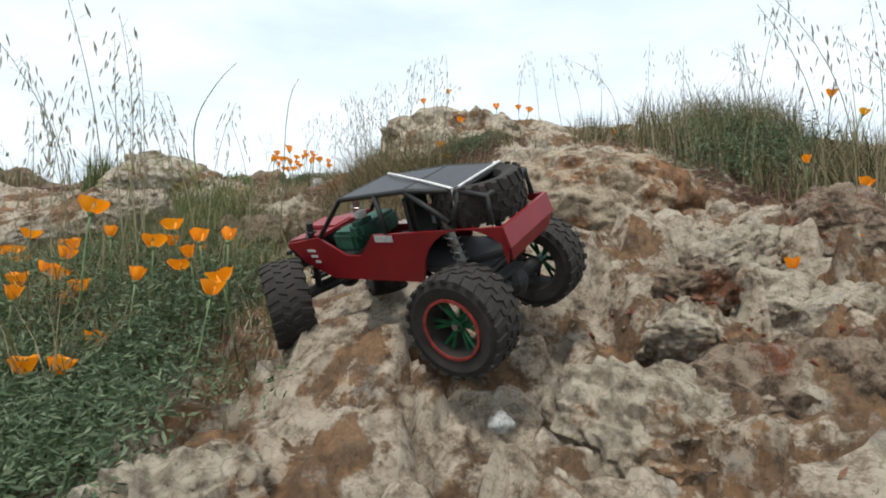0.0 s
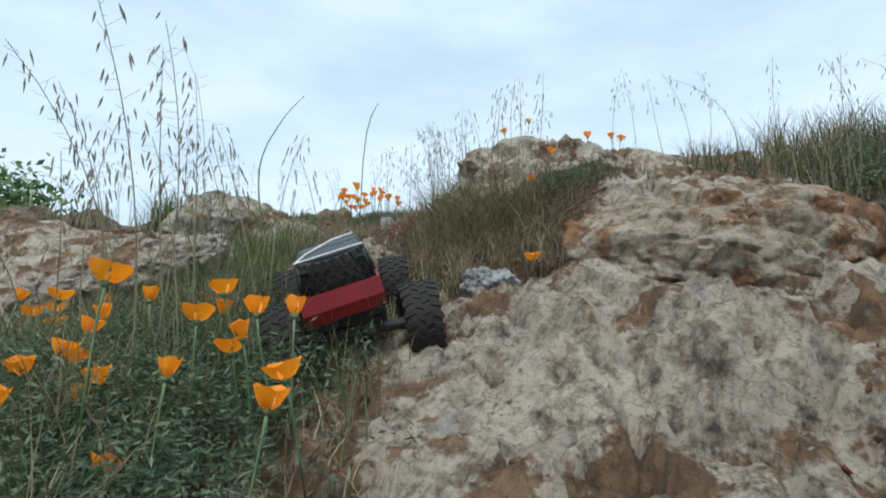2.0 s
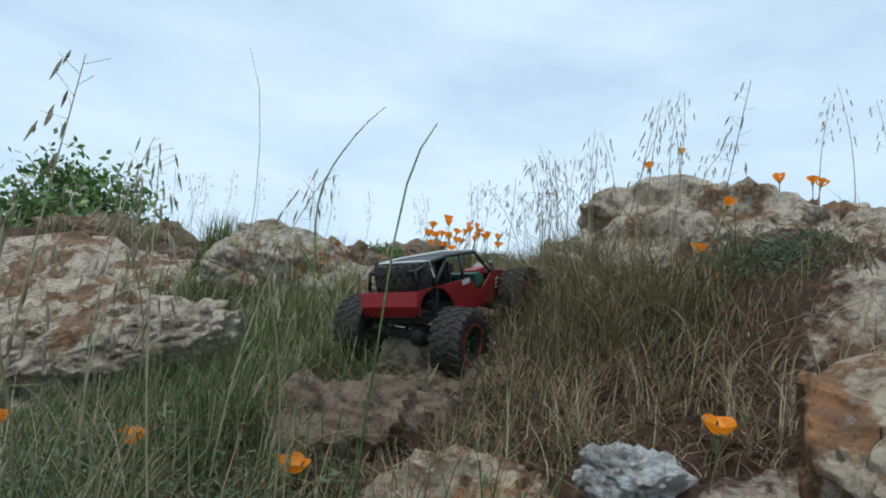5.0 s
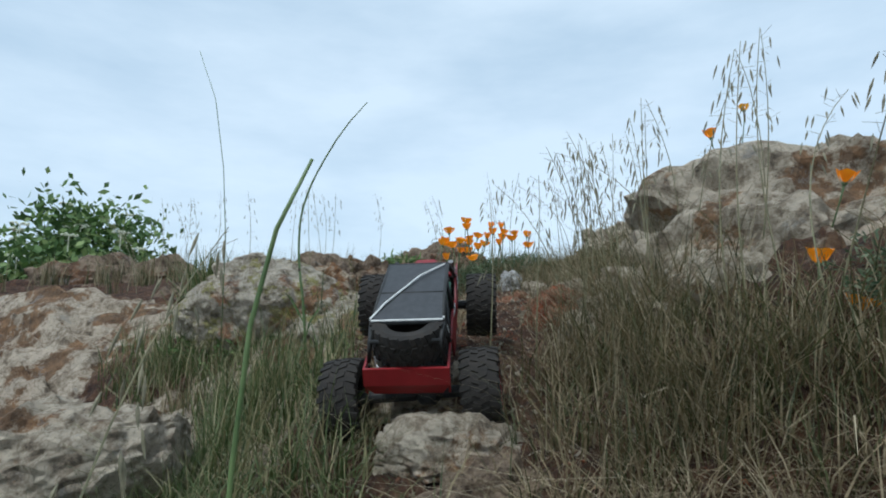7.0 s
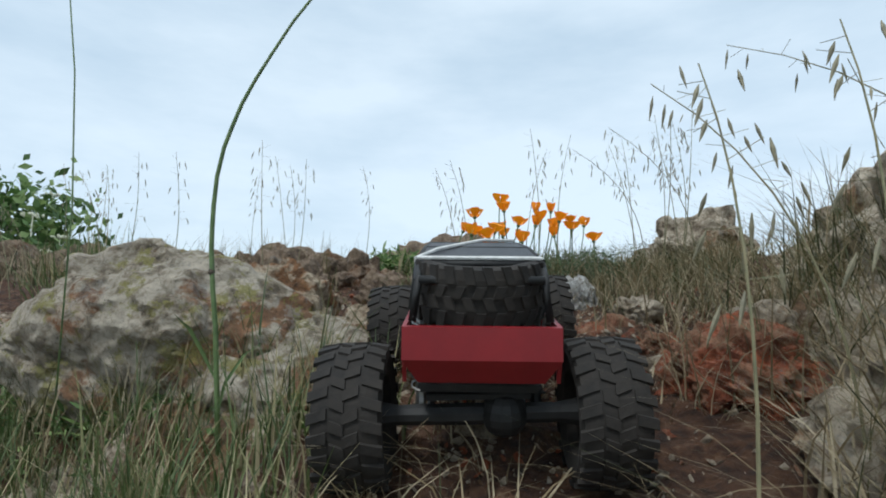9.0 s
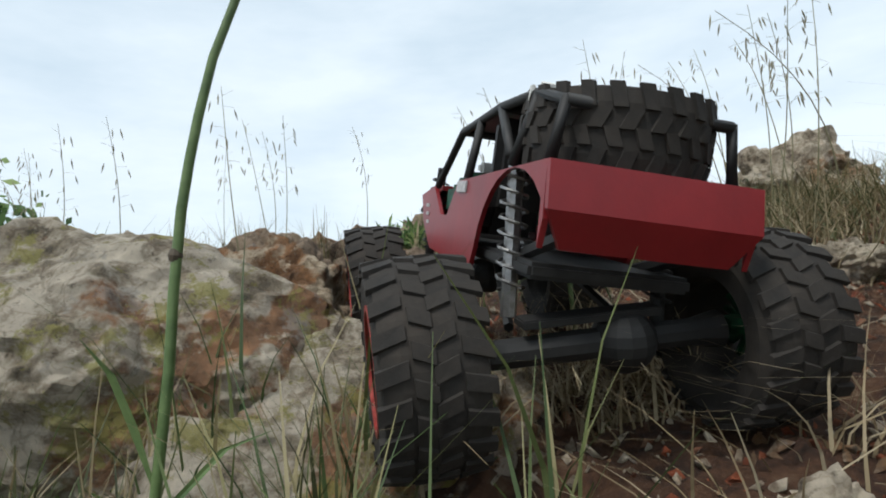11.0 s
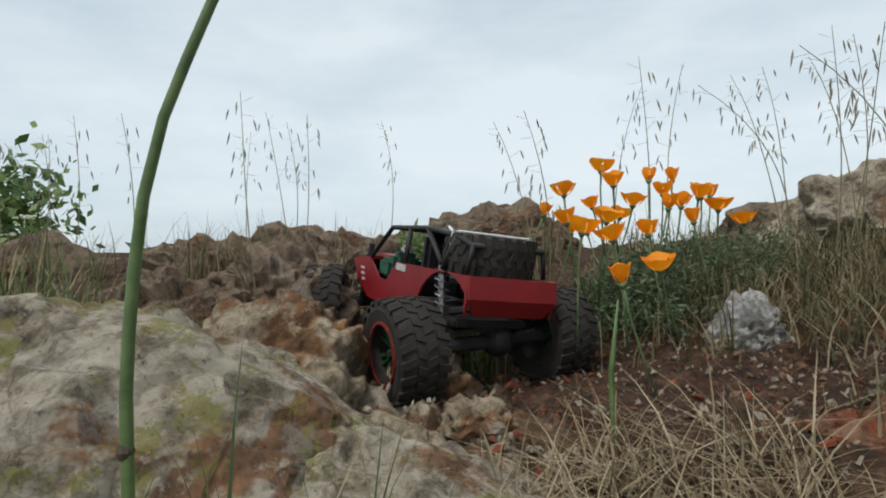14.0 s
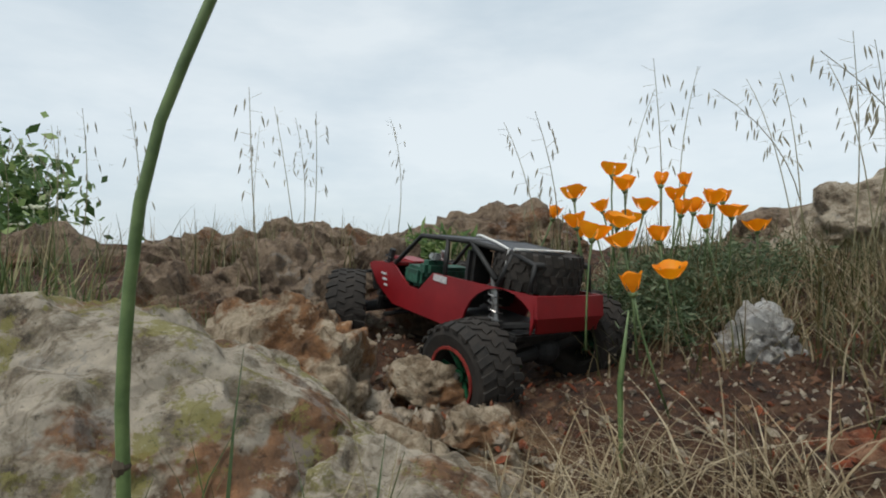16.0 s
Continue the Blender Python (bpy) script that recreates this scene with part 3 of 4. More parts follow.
grass("field_grass", "green grass among the poppies on the slope", [
    (-0.78, 1.0, 0.32, 0.3, 2000, 0.11, 0.004, 0.5), (-0.62, 1.35, 0.28, 0.3, 2600, 0.14, 0.0035, 0.5), (-1.05, 1.4, 0.35, 0.35, 1800, 0.15, 0.004, 0.5),
    (-0.80, 1.8, 0.2, 0.25, 1300, 0.15, 0.0034, 0.9), (-0.95, 2.3, 0.14, 0.25, 1500, 0.16, 0.004, 0.5), (-0.92, 1.9, 0.16, 0.18, 1000, 0.15, 0.0034, 0.9), (-1.60, 2.88, 0.12, 0.10, 700, 0.22, 0.007, 0.5), (-1.45, 3.0, 0.08, 0.06, 250, 0.10, 0.004, 0.4), (-1.0, 1.75, 0.3, 0.14, 900, 0.12, 0.004, 0.5),
    (-1.5, 2.55, 0.3, 0.15, 900, 0.12, 0.004, 0.6), (-1.02, 3.28, 0.06, 0.06, 160, 0.13, 0.005, 0.5)], GRASS_GREEN, 1)
grass("slope_grass", "green and straw-coloured wild grass under the outcrop", [
    (-0.10, 2.05, 0.22, 0.13, 2000, 0.14, 0.0028, 1.1), (-0.24, 2.33, 0.13, 0.2, 1300, 0.19, 0.0028, 1.0), (0.35, 2.08, 0.2, 0.06, 300, 0.06, 0.003, 0.8),
    (-0.26, 2.75, 0.10, 0.25, 1000, 0.19, 0.003, 0.9), (1.15, 2.1, 0.3, 0.35, 3600, 0.19, 0.0038, 0.6), (1.35, 1.6, 0.25, 0.25, 1600, 0.18, 0.004, 0.6),
    (1.35, 2.9, 0.3, 0.3, 1200, 0.17, 0.004, 0.5), (-0.45, 3.25, 0.2, 0.3, 1800, 0.11, 0.003, 0.9), (-0.74, 3.36, 0.14, 0.12, 900, 0.11, 0.003, 0.7), (-0.4, 3.55, 0.3, 0.2, 900, 0.09, 0.003, 0.8),
    (-0.66, 2.1, 0.12, 0.2, 450, 0.12, 0.003, 1.2), (-0.35, 1.85, 0.2, 0.15, 700, 0.10, 0.0034, 0.9), (0.75, 2.3, 0.15, 0.12, 400, 0.12, 0.004, 0.6),
    (-0.62, 0.95, 0.25, 0.25, 700, 0.17, 0.0026, 0.8), (-0.50, 1.25, 0.16, 0.25, 800, 0.19, 0.0026, 0.8), (-0.85, 1.4, 0.25, 0.25, 500, 0.2, 0.003, 0.7)], GRASS_MIXED, 2)
grass("straw", "dry bent straw lying over soil and stones", [
    (-0.12, 1.85, 0.35, 0.12, 1300, 0.12, 0.003, 1.7), (-0.42, 1.55, 0.10, 0.25, 700, 0.10, 0.0028, 1.6), (-0.76, 2.76, 0.15, 0.10, 380, 0.10, 0.0032, 1.4), (-0.78, 2.84, 0.12, 0.10, 380, 0.10, 0.0028, 1.5),
    (-0.40, 2.66, 0.12, 0.22, 320, 0.15, 0.0026, 1.4), (-0.28, 2.4, 0.1, 0.2, 600, 0.16, 0.003, 1.2), (-0.34, 1.05, 0.05, 0.3, 350, 0.09, 0.003, 1.5),
    (-0.45, 3.2, 0.2, 0.2, 220, 0.07, 0.0026, 1.6), (-0.68, 2.3, 0.18, 0.2, 420, 0.10, 0.003, 1.5), (0.1, 1.75, 0.12, 0.06, 160, 0.1, 0.003, 1.5)], GRASS_DRY, 3, 4)
grass("far_grass", "tall thin grass along the skyline", [
    (-1.6, 3.6, 0.7, 0.2, 500, 0.16, 0.004, 0.4), (-0.55, 3.75, 0.5, 0.15, 400, 0.10, 0.0035, 0.6), (1.2, 3.2, 0.35, 0.3, 700, 0.2, 0.004, 0.4),
    (0.35, 2.55, 0.3, 0.06, 120, 0.08, 0.003, 0.5), (-2.6, 3.4, 0.5, 0.3, 500, 0.16, 0.005, 0.4), (-1.25, 2.45, 0.3, 0.12, 500, 0.13, 0.004, 0.5)], GRASS_MIXED, 4)


def leafy(name, label, areas, material, seed, size=0.02, category="foliage"):
    """Feathery leaf clumps: many small slips round short stalks."""
    rng = np.random.default_rng(seed)
    verts, faces = [], []
    for cx, cy, sx, sy, clumps, height in areas:
        px, py = rng.normal(cx, sx * 0.55, clumps), rng.normal(cy, sy * 0.55, clumps)
        pz = hill(px, py)
        for x, y, z in zip(px, py, pz):
            h = height * rng.uniform(0.5, 1.2)
            for k in range(16):
                base = np.array([x, y, z]) + rng.normal(0, 0.012, 3) * (1, 1, 0.3) + (0, 0, h * rng.uniform(0.1, 1.0))
                d = rng.normal(size=3)
                d[2] = abs(d[2]) * 0.6
                d /= np.linalg.norm(d)
                w = np.cross(d, rng.normal(size=3))
                w /= np.linalg.norm(w) + 1e-6
                length = size * rng.uniform(0.6, 1.6)
                b = len(verts)
                verts += [base, base + d * length * 0.5 + w * length * 0.11, base + d * length, base + d * length * 0.5 - w * length * 0.11]
                faces.append((b, b + 1, b + 2, b + 3))
    return tagged(add_mesh(name, verts, faces, material), label, category, kind="stuff")


leafy("poppy_foliage", "blue-green feathery poppy leaves covering the slope", [
    (-0.62, 0.78, 0.24, 0.2, 1300, 0.045), (-0.66, 1.08, 0.24, 0.22, 1700, 0.095), (-0.85, 1.3, 0.3, 0.25, 1300, 0.10), (-0.54, 1.3, 0.12, 0.22, 500, 0.08),
    (-0.45, 0.6, 0.1, 0.15, 500, 0.04), (-0.75, 3.34, 0.10, 0.10, 700, 0.085), (-0.65, 3.45, 0.13, 0.08, 450, 0.08), (0.15, 2.1, 0.12, 0.05, 120, 0.05), (1.1, 1.9, 0.25, 0.25, 900, 0.14)], FOLIAGE, 5, 0.012)
leafy("weeds", "small bright green broad-leaved weeds on the ridge", [
    (-1.25, 3.75, 0.08, 0.05, 60, 0.08), (-1.22, 2.62, 0.2, 0.06, 120, 0.03)], LEAF, 6, 0.03)


def poppy(scale, open_angle, petal_mat):
    """An open four-petalled poppy, its head at the origin and its stem hanging below."""
    root = new("poppy")
    for k in range(4):
        a0 = k * math.pi / 2 + 0.2
        bm = bmesh.new()
        grid = []
        for i in range(5):
            u = i / 4
            row = []
            for j in range(7):
                v = j / 6 * 2 - 1
                spread = v * (0.25 + 0.62 * u ** 0.6) * 0.98
                r = u ** 0.55 * math.sin(open_angle) * (1 - 0.10 * v * v * u) + 0.04 + (0.02 if k % 2 else 0) * u
                z = u * math.cos(open_angle) * (1 - 0.16 * v * v) + 0.03 * math.sin(5 * v + k) * u
                row.append(bm.verts.new((scale * r * math.cos(a0 + spread), scale * r * math.sin(a0 + spread), scale * z)))
            grid.append(row)
        for r0, r1 in zip(grid, grid[1:]):
            for j in range(6):
                bm.faces.new((r0[j], r0[j + 1], r1[j + 1], r1[j]))
        part("petal", bm, petal_mat, root, smooth=True)
    bm = bmesh.new()
    for k in range(9):
        a = k * 0.7
        tube(bm, [(0, 0, 0), (scale * 0.12 * math.cos(a), scale * 0.12 * math.sin(a), scale * 0.42)], [scale * 0.03, scale * 0.035], 4)
    part("stamens", bm, ANTHER, root, "yellow stamens")
    bm = bmesh.new()
    tube(bm, [(0, 0, 0.004), (0.002, 0.001, -0.03), (0.008, 0.004, -0.075), (0.02, 0.008, -0.14)], [0.0022, 0.0014, 0.0014, 0.0017], 5)
    tube(bm, [(0, 0, -0.004), (0, 0, 0.002)], [0.0025, 0.006], 8)
    part("stem", bm, STEM, root, "thin green stem", True)
    return root


FIELD = [
    (-0.87, 1.23, 0.39), (-0.53, 0.85, 0.40), (-0.70, 1.07, 0.34), (-0.71, 1.12, 0.36), (-0.67, 1.17, 0.39), (-0.51, 1.01, 0.36), (-0.52, 1.11, 0.40), (-0.43, 1.01, 0.37), (-0.43, 0.97, 0.34), (-0.37, 0.98, 0.37), (-0.46, 1.01, 0.32), (-0.48, 0.89, 0.30), (-0.35, 0.90, 0.30),
    (-0.34, 0.82, 0.28), (-0.63, 0.84, 0.27), (-0.70, 1.02, 0.31), (-0.68, 1.02, 0.30), (-0.61, 0.97, 0.28), (-0.63, 0.96, 0.26), (-0.69, 1.01, 0.24), (-0.66, 1.00, 0.21), (-0.53, 0.87, 0.20), (-0.54, 0.74, 0.18), (-0.50, 0.74, 0.18), (-0.71, 0.97, 0.29)
]
LOWER = [
    (-0.73, 1.09, 0.29), (-0.80, 1.23, 0.28), (-0.76, 1.24, 0.29), (-1.02, 1.32, 0.39), (-1.03, 1.37, 0.36), (-0.98, 1.38, 0.34), (-0.97, 1.44, 0.33), (-1.09, 1.51, 0.37), (-1.02, 1.58, 0.39), (-0.78, 1.58, 0.40), (-0.58, 1.43, 0.37), (-0.53, 1.13, 0.37), (-0.73, 1.15, 0.25), (-0.56, 1.64, 0.39)
]
CROWN = [
    (0.12, 3.08, 1.37), (-0.02, 2.75, 1.20), (0.13, 2.35, 0.99), (0.33, 2.65, 1.15), (0.46, 2.78, 1.19), (0.04, 2.19, 0.84), (0.06, 2.10, 0.77), (0.13, 2.17, 0.81), (0.27, 2.25, 0.87), (0.55, 2.97, 1.24), (0.00, 1.73, 0.52)
]
RIDGE = [
    (-0.81, 3.31, 1.09), (-0.79, 3.26, 1.06), (-0.87, 3.29, 1.05), (-0.91, 3.33, 1.02), (-0.73, 3.39, 1.08), (-0.69, 3.40, 1.08), (-0.71, 3.34, 1.05), (-0.71, 3.24, 1.02), (-0.83, 3.46, 1.04), (-0.78, 3.48, 1.02), (-0.81, 3.36, 1.01), (-0.61, 3.53, 1.06), (-0.63, 3.31, 1.02), (-0.58, 3.38, 1.00), (-0.67, 3.28, 1.00), (-0.74, 3.23, 0.98), (-0.83, 3.09, 0.98), (-0.79, 3.08, 0.97), (-0.73, 3.13, 0.93), (-0.78, 2.98, 0.92), (-0.84, 3.46, 0.99), (-0.87, 3.45, 0.99), (-0.68, 3.36, 1.03), (-0.66, 3.30, 1.04), (-0.76, 3.30, 1.03), (-0.86, 3.22, 1.00), (-0.64, 3.42, 1.05), (-0.80, 3.20, 1.00)
]
EAST = [
    (0.99, 1.43, 0.63), (0.98, 1.23, 0.53), (1.29, 1.60, 0.82), (1.27, 1.70, 0.91), (1.04, 1.92, 0.77), (0.90, 1.93, 0.73), (1.32, 2.00, 0.84), (0.86, 2.51, 0.99), (0.82, 1.05, 0.38), (0.62, 0.96, 0.33)
]


def plant_poppies():
    kinds = [poppy(0.029, 0.60, PETAL), poppy(0.027, 0.45, PETAL), poppy(0.030, 0.78, PETAL), poppy(0.024, 0.65, PETAL_YELLOW)]
    labels = ("bright orange poppy with cupped petals on a thin stem", "half-closed orange poppy on a thin stem", "wide open orange poppy on a thin stem", "golden yellow poppy on a thin stem")
    for k, l in zip(kinds, labels):
        tagged(k, l, "flower", "poppies")
    rng = random.Random(5)
    used = [False] * 4
    spots = [(p, "field") for p in FIELD + LOWER] + [(p, "crown") for p in CROWN] + [(p, "ridge") for p in RIDGE] + [(p, "east") for p in EAST]
    for (x, y, z), where in spots:
        k = rng.choice((0, 1, 0, 2, 3) if where in ("crown", "east") else (0, 1, 0, 2, 2))
        m = pose(x, y, z, rng.uniform(-16, 16), rng.uniform(-16, 16), rng.uniform(0, 360))
        if used[k]:
            copy_thing(kinds[k], m)
        else:
            kinds[k].matrix_basis, used[k] = m, True


plant_poppies()


def gravel(name, label, areas, material, seed):
    """Loose chips of stone: centre x, y, spread x, y, how many, size."""
    rng = np.random.default_rng(seed)
    base = np.array([(1, 0, 0), (-1, 0, 0), (0, 1, 0), (0, -1, 0), (0, 0, 1), (0, 0, -1)], float)
    tri = ((0, 2, 4), (2, 1, 4), (1, 3, 4), (3, 0, 4), (2, 0, 5), (1, 2, 5), (3, 1, 5), (0, 3, 5))
    verts, faces = [], []
    for cx, cy, sx, sy, count, size in areas:
        x, y = rng.normal(cx, sx * 0.6, count), rng.normal(cy, sy * 0.6, count)
        z = hill(x, y) + broken(x, y, soil_amount(x, y))
        for px, py, pz in zip(x, y, z):
            r = size * rng.uniform(0.25, 1.0) ** 1.6
            turn = np.linalg.qr(rng.normal(size=(3, 3)))[0]
            p = (base * rng.uniform(0.5, 1.2, (6, 1)) * (r, r * 0.8, r * 0.45)) @ (np.eye(3) * 0.6 + turn * 0.4)
            b = len(verts)
            verts += list(p + (px, py, pz + r * 0.15))
            faces += [(b + i, b + j, b + k) for i, j, k in tri]
    return tagged(add_mesh(name, verts, faces, material), label, "gravel", kind="stuff")


gravel("gravel", "loose pale stone chips scattered over soil and rock", [
    (-0.62, 2.6, 0.25, 0.4, 900, 0.016), (-0.55, 3.05, 0.25, 0.25, 900, 0.014), (-0.95, 2.85, 0.2, 0.2, 500, 0.02), (0.2, 0.9, 0.5, 0.3, 700, 0.014),
    (-0.2, 1.4, 0.3, 0.3, 400, 0.010), (0.2, 1.5, 0.3, 0.2, 300, 0.014), (-0.4, 2.1, 0.25, 0.25, 600, 0.014), (-1.2, 3.2, 0.4, 0.3, 700, 0.02)], ROCK, 71)
gravel("rubble", "rusty brown stone chips in the soil", [
    (-0.6, 2.7, 0.25, 0.4, 500, 0.014), (-0.5, 3.1, 0.25, 0.25, 700, 0.016), (-1.1, 3.1, 0.3, 0.25, 600, 0.022), (0.45, 0.85, 0.25, 0.2, 300, 0.02), (-0.3, 1.9, 0.35, 0.15, 300, 0.014)], ROCK_RED, 72)


# ---- wild oats and reeds ----
def oat_stalk(seed, height, bow, awns):
    rng = random.Random(seed)
    root = new("wild_oat_stalk")

    def along(u):
        return Vector((bow * height * u ** 2.6, 0.02 * math.sin(3 * u), height * (u - 0.12 * abs(bow) * u ** 4)))

    bm = bmesh.new()
    tube(bm, [along(k / 9) for k in range(10)], [0.0016 - 0.0011 * k / 9 for k in range(10)], 5)
    for k in range(awns):
        u = 0.55 + 0.45 * k / awns
        p = along(u)
        a = rng.uniform(0, 6.28)
        q = p + Vector((math.cos(a) * 0.022, math.sin(a) * 0.022, rng.uniform(-0.004, 0.016)))
        tube(bm, [p, q], 0.0003, 3, False)
    part("stem", bm, OAT_STEM, root, "thin straw-green stem")
    rng = random.Random(seed)
    for k in range(awns):
        u = 0.55 + 0.45 * k / awns
        p = along(u)
        a = rng.uniform(0, 6.28)
        q = p + Vector((math.cos(a) * 0.022, math.sin(a) * 0.022, rng.uniform(-0.004, 0.016)))
        bm = bmesh.new()
        l = rng.uniform(0.016, 0.026)
        e = q + Vector((math.cos(a) * 0.006, math.sin(a) * 0.006, -l))
        tube(bm, [q, q.lerp(e, 0.35), q.lerp(e, 0.7), e], [0.0004, 0.0017, 0.0011, 0.0002], 5, False)
        part("spikelet", bm, OAT_SEED, root)
    return root


def plant_oats():
    kinds = [oat_stalk(1, 0.42, 0.16, 12), oat_stalk(2, 0.40, 0.34, 15), oat_stalk(3, 0.44, 0.05, 9), oat_stalk(4, 0.38, 0.6, 13), oat_stalk(5, 0.60, 0.14, 20), oat_stalk(6, 0.55, 0.3, 24)]
    labels = ("tall thin wild oat stalk with hanging spikelets", "bent wild oat stalk with drooping spikelets", "straight thin wild oat stalk", "wild oat stalk arching over with hanging spikelets", "very tall wild oat stalk with hanging spikelets", "very tall wild oat stalk drooping under its spikelets")
    for k, l in zip(kinds, labels):
        tagged(k, l, "grass stalk", "wild oats")
    rng = random.Random(8)
    used = [False] * 6
    # clumps: centre x, y, spread, how many
    clumps = ((-0.62, 1.12, 0.07, 4), (-0.74, 1.22, 0.10, 4), (-0.58, 1.42, 0.10, 4), (-0.93, 1.32, 0.15, 5), (-0.74, 1.48, 0.03, 2), (0.85, 1.3, 0.1, 2),
              (1.15, 2.0, 0.3, 9), (1.3, 1.6, 0.15, 5), (0.8, 2.6, 0.3, 6), (-0.28, 2.35, 0.15, 12), (-0.12, 2.55, 0.15, 8), (0.02, 2.15, 0.12, 5), (-1.35, 3.3, 0.2, 1),
              (-1.55, 3.5, 0.4, 4), (-2.0, 3.5, 0.4, 4), (-0.92, 3.4, 0.05, 2), (-0.45, 3.6, 0.13, 6), (-0.4, 3.35, 0.1, 3), (-2.2, 3.35, 0.25, 5), (-0.75, 3.7, 0.2, 3))
    for cx, cy, s, n in clumps:
        for i in range(n):
            x, y = rng.gauss(cx, s * 0.6), rng.gauss(cy, s * 0.6)
            k = rng.choice((0, 1, 4, 4, 5, 5)) if y < 1.75 else rng.choice((0, 0, 1, 2, 2, 3))
            m = pose(x, y, ground_z(x, y) - 0.01, rng.uniform(-7, 7), rng.uniform(-7, 7), rng.gauss(190, 70))
            if used[k]:
                copy_thing(kinds[k], m)
            else:
                kinds[k].matrix_basis, used[k] = m, True


plant_oats()


def reed(name, label, points, radii, nodes, leaves=()):
    root = new(name)
    bm = bmesh.new()
    tube(bm, points, radii, 10)
    part("stalk", bm, REED, root, "smooth green stalk", True)
    for p, r in nodes:
        bm = bmesh.new()
        tube(bm, [Vector(p) - Vector((0, 0, 0.004)), p, Vector(p) + Vector((0, 0, 0.004))], [r, r * 1.3, r], 10)
        part("node", bm, NODE_DARK, root, "dark ring on the stalk")
    for pts, w in leaves:
        bm = bmesh.new()
        rows = []
        pts = [Vector(p) for p in pts]
        for i, p in enumerate(pts):
            u = i / (len(pts) - 1)
            ww = w * math.sin(math.pi * min(0.98, 0.12 + 0.86 * u)) * 0.5
            rows.append((bm.verts.new(p + Vector((ww, 0, 0))), bm.verts.new(p + Vector((0, 0.25 * ww, 0.0))), bm.verts.new(p - Vector((ww, 0, 0)))))
        for a, b in zip(rows, rows[1:]):
            bm.faces.new((a[0], a[1], b[1], b[0]))
            bm.faces.new((a[1], a[2], b[2], b[1]))
        part("leaf", bm, REED, root, "narrow green leaf")
    return tagged(root, label, "reed")


REED_FOOT = (-1.016, 2.541, 0.60)
TALL_REED = reed("reed_stem", "single thick green stalk bowing over the rock",
     [(0, 0, 0), (0, 0, 0.1), (0, 0, 0.192), (-0.0024, -0.0007, 0.24), (-0.003, -0.001, 0.29), (-0.0015, -0.0005, 0.32), (0.001, 0.0003, 0.35), (0.0059, 0.0018, 0.388), (0.0155, 0.0048, 0.427), (0.0265, 0.0081, 0.455), (0.0396, 0.0122, 0.486), (0.0578, 0.0178, 0.519), (0.081, 0.025, 0.556), (0.11, 0.034, 0.60), (0.15, 0.046, 0.65), (0.20, 0.061, 0.70)],
     [0.0034, 0.0034, 0.0033, 0.0032, 0.0032, 0.0031, 0.003, 0.0029, 0.0028, 0.0027, 0.0026, 0.0024, 0.0022, 0.002, 0.0017, 0.0012], [((-0.0035, -0.001, 0.262), 0.0034)],
     [([(0, 0, 0.12), (-0.013, -0.01, 0.16), (-0.023, -0.02, 0.19), (-0.038, -0.03, 0.21)], 0.008), ([(0, 0, 0.08), (0.02, -0.01, 0.12), (0.05, -0.01, 0.155), (0.08, -0.01, 0.17)], 0.006)])
TALL_REED.matrix_basis = pose(*REED_FOOT)
# the stalk sways: seconds, shift of its foot and lean to the right
SWAY = [(0, 0, -6), (8.7, 0, -6), (10.8, -0.03, 8), (11, -0.03, 8), (12, -0.015, 2), (12.4, 0.012, -6), (12.8, 0.0, -3), (13.2, -0.006, -4), (13.6, 0.012, 0), (14, 0, 0), (14.4, 0.006, 0), (14.8, 0.012, 3), (15.2, 0.006, 2), (15.5, 0.003, 2), (16, 0.006, -1)]
reed("reed_stem", "green grass stalk leaning across the slope",
     [(-0.395, 1.435, ground_z(-0.395, 1.435) - 0.02), (-0.385, 1.435, 0.70), (-0.380, 1.436, 0.76), (-0.371, 1.438, 0.80), (-0.357, 1.441, 0.830)], [0.0012, 0.0011, 0.0011, 0.001, 0.0007], [])
reed("reed_stem", "very thin straight straw-green stalk against the sky",
     [(-1.27, 2.52, ground_z(-1.27, 2.52) - 0.02), (-1.275, 2.52, 0.95), (-1.295, 2.52, 1.15), (-1.335, 2.52, 1.35), (-1.40, 2.52, 1.5)], [0.0012, 0.0012, 0.0011, 0.001, 0.0006], [])
reed("reed_stem", "upright pale green grass stalk beside the track",
     [(-0.79, 2.90, ground_z(-0.79, 2.90) - 0.01), (-0.79, 2.90, 0.76), (-0.792, 2.90, 0.84), (-0.785, 2.90, 0.91)], [0.002, 0.002, 0.003, 0.0008], [])


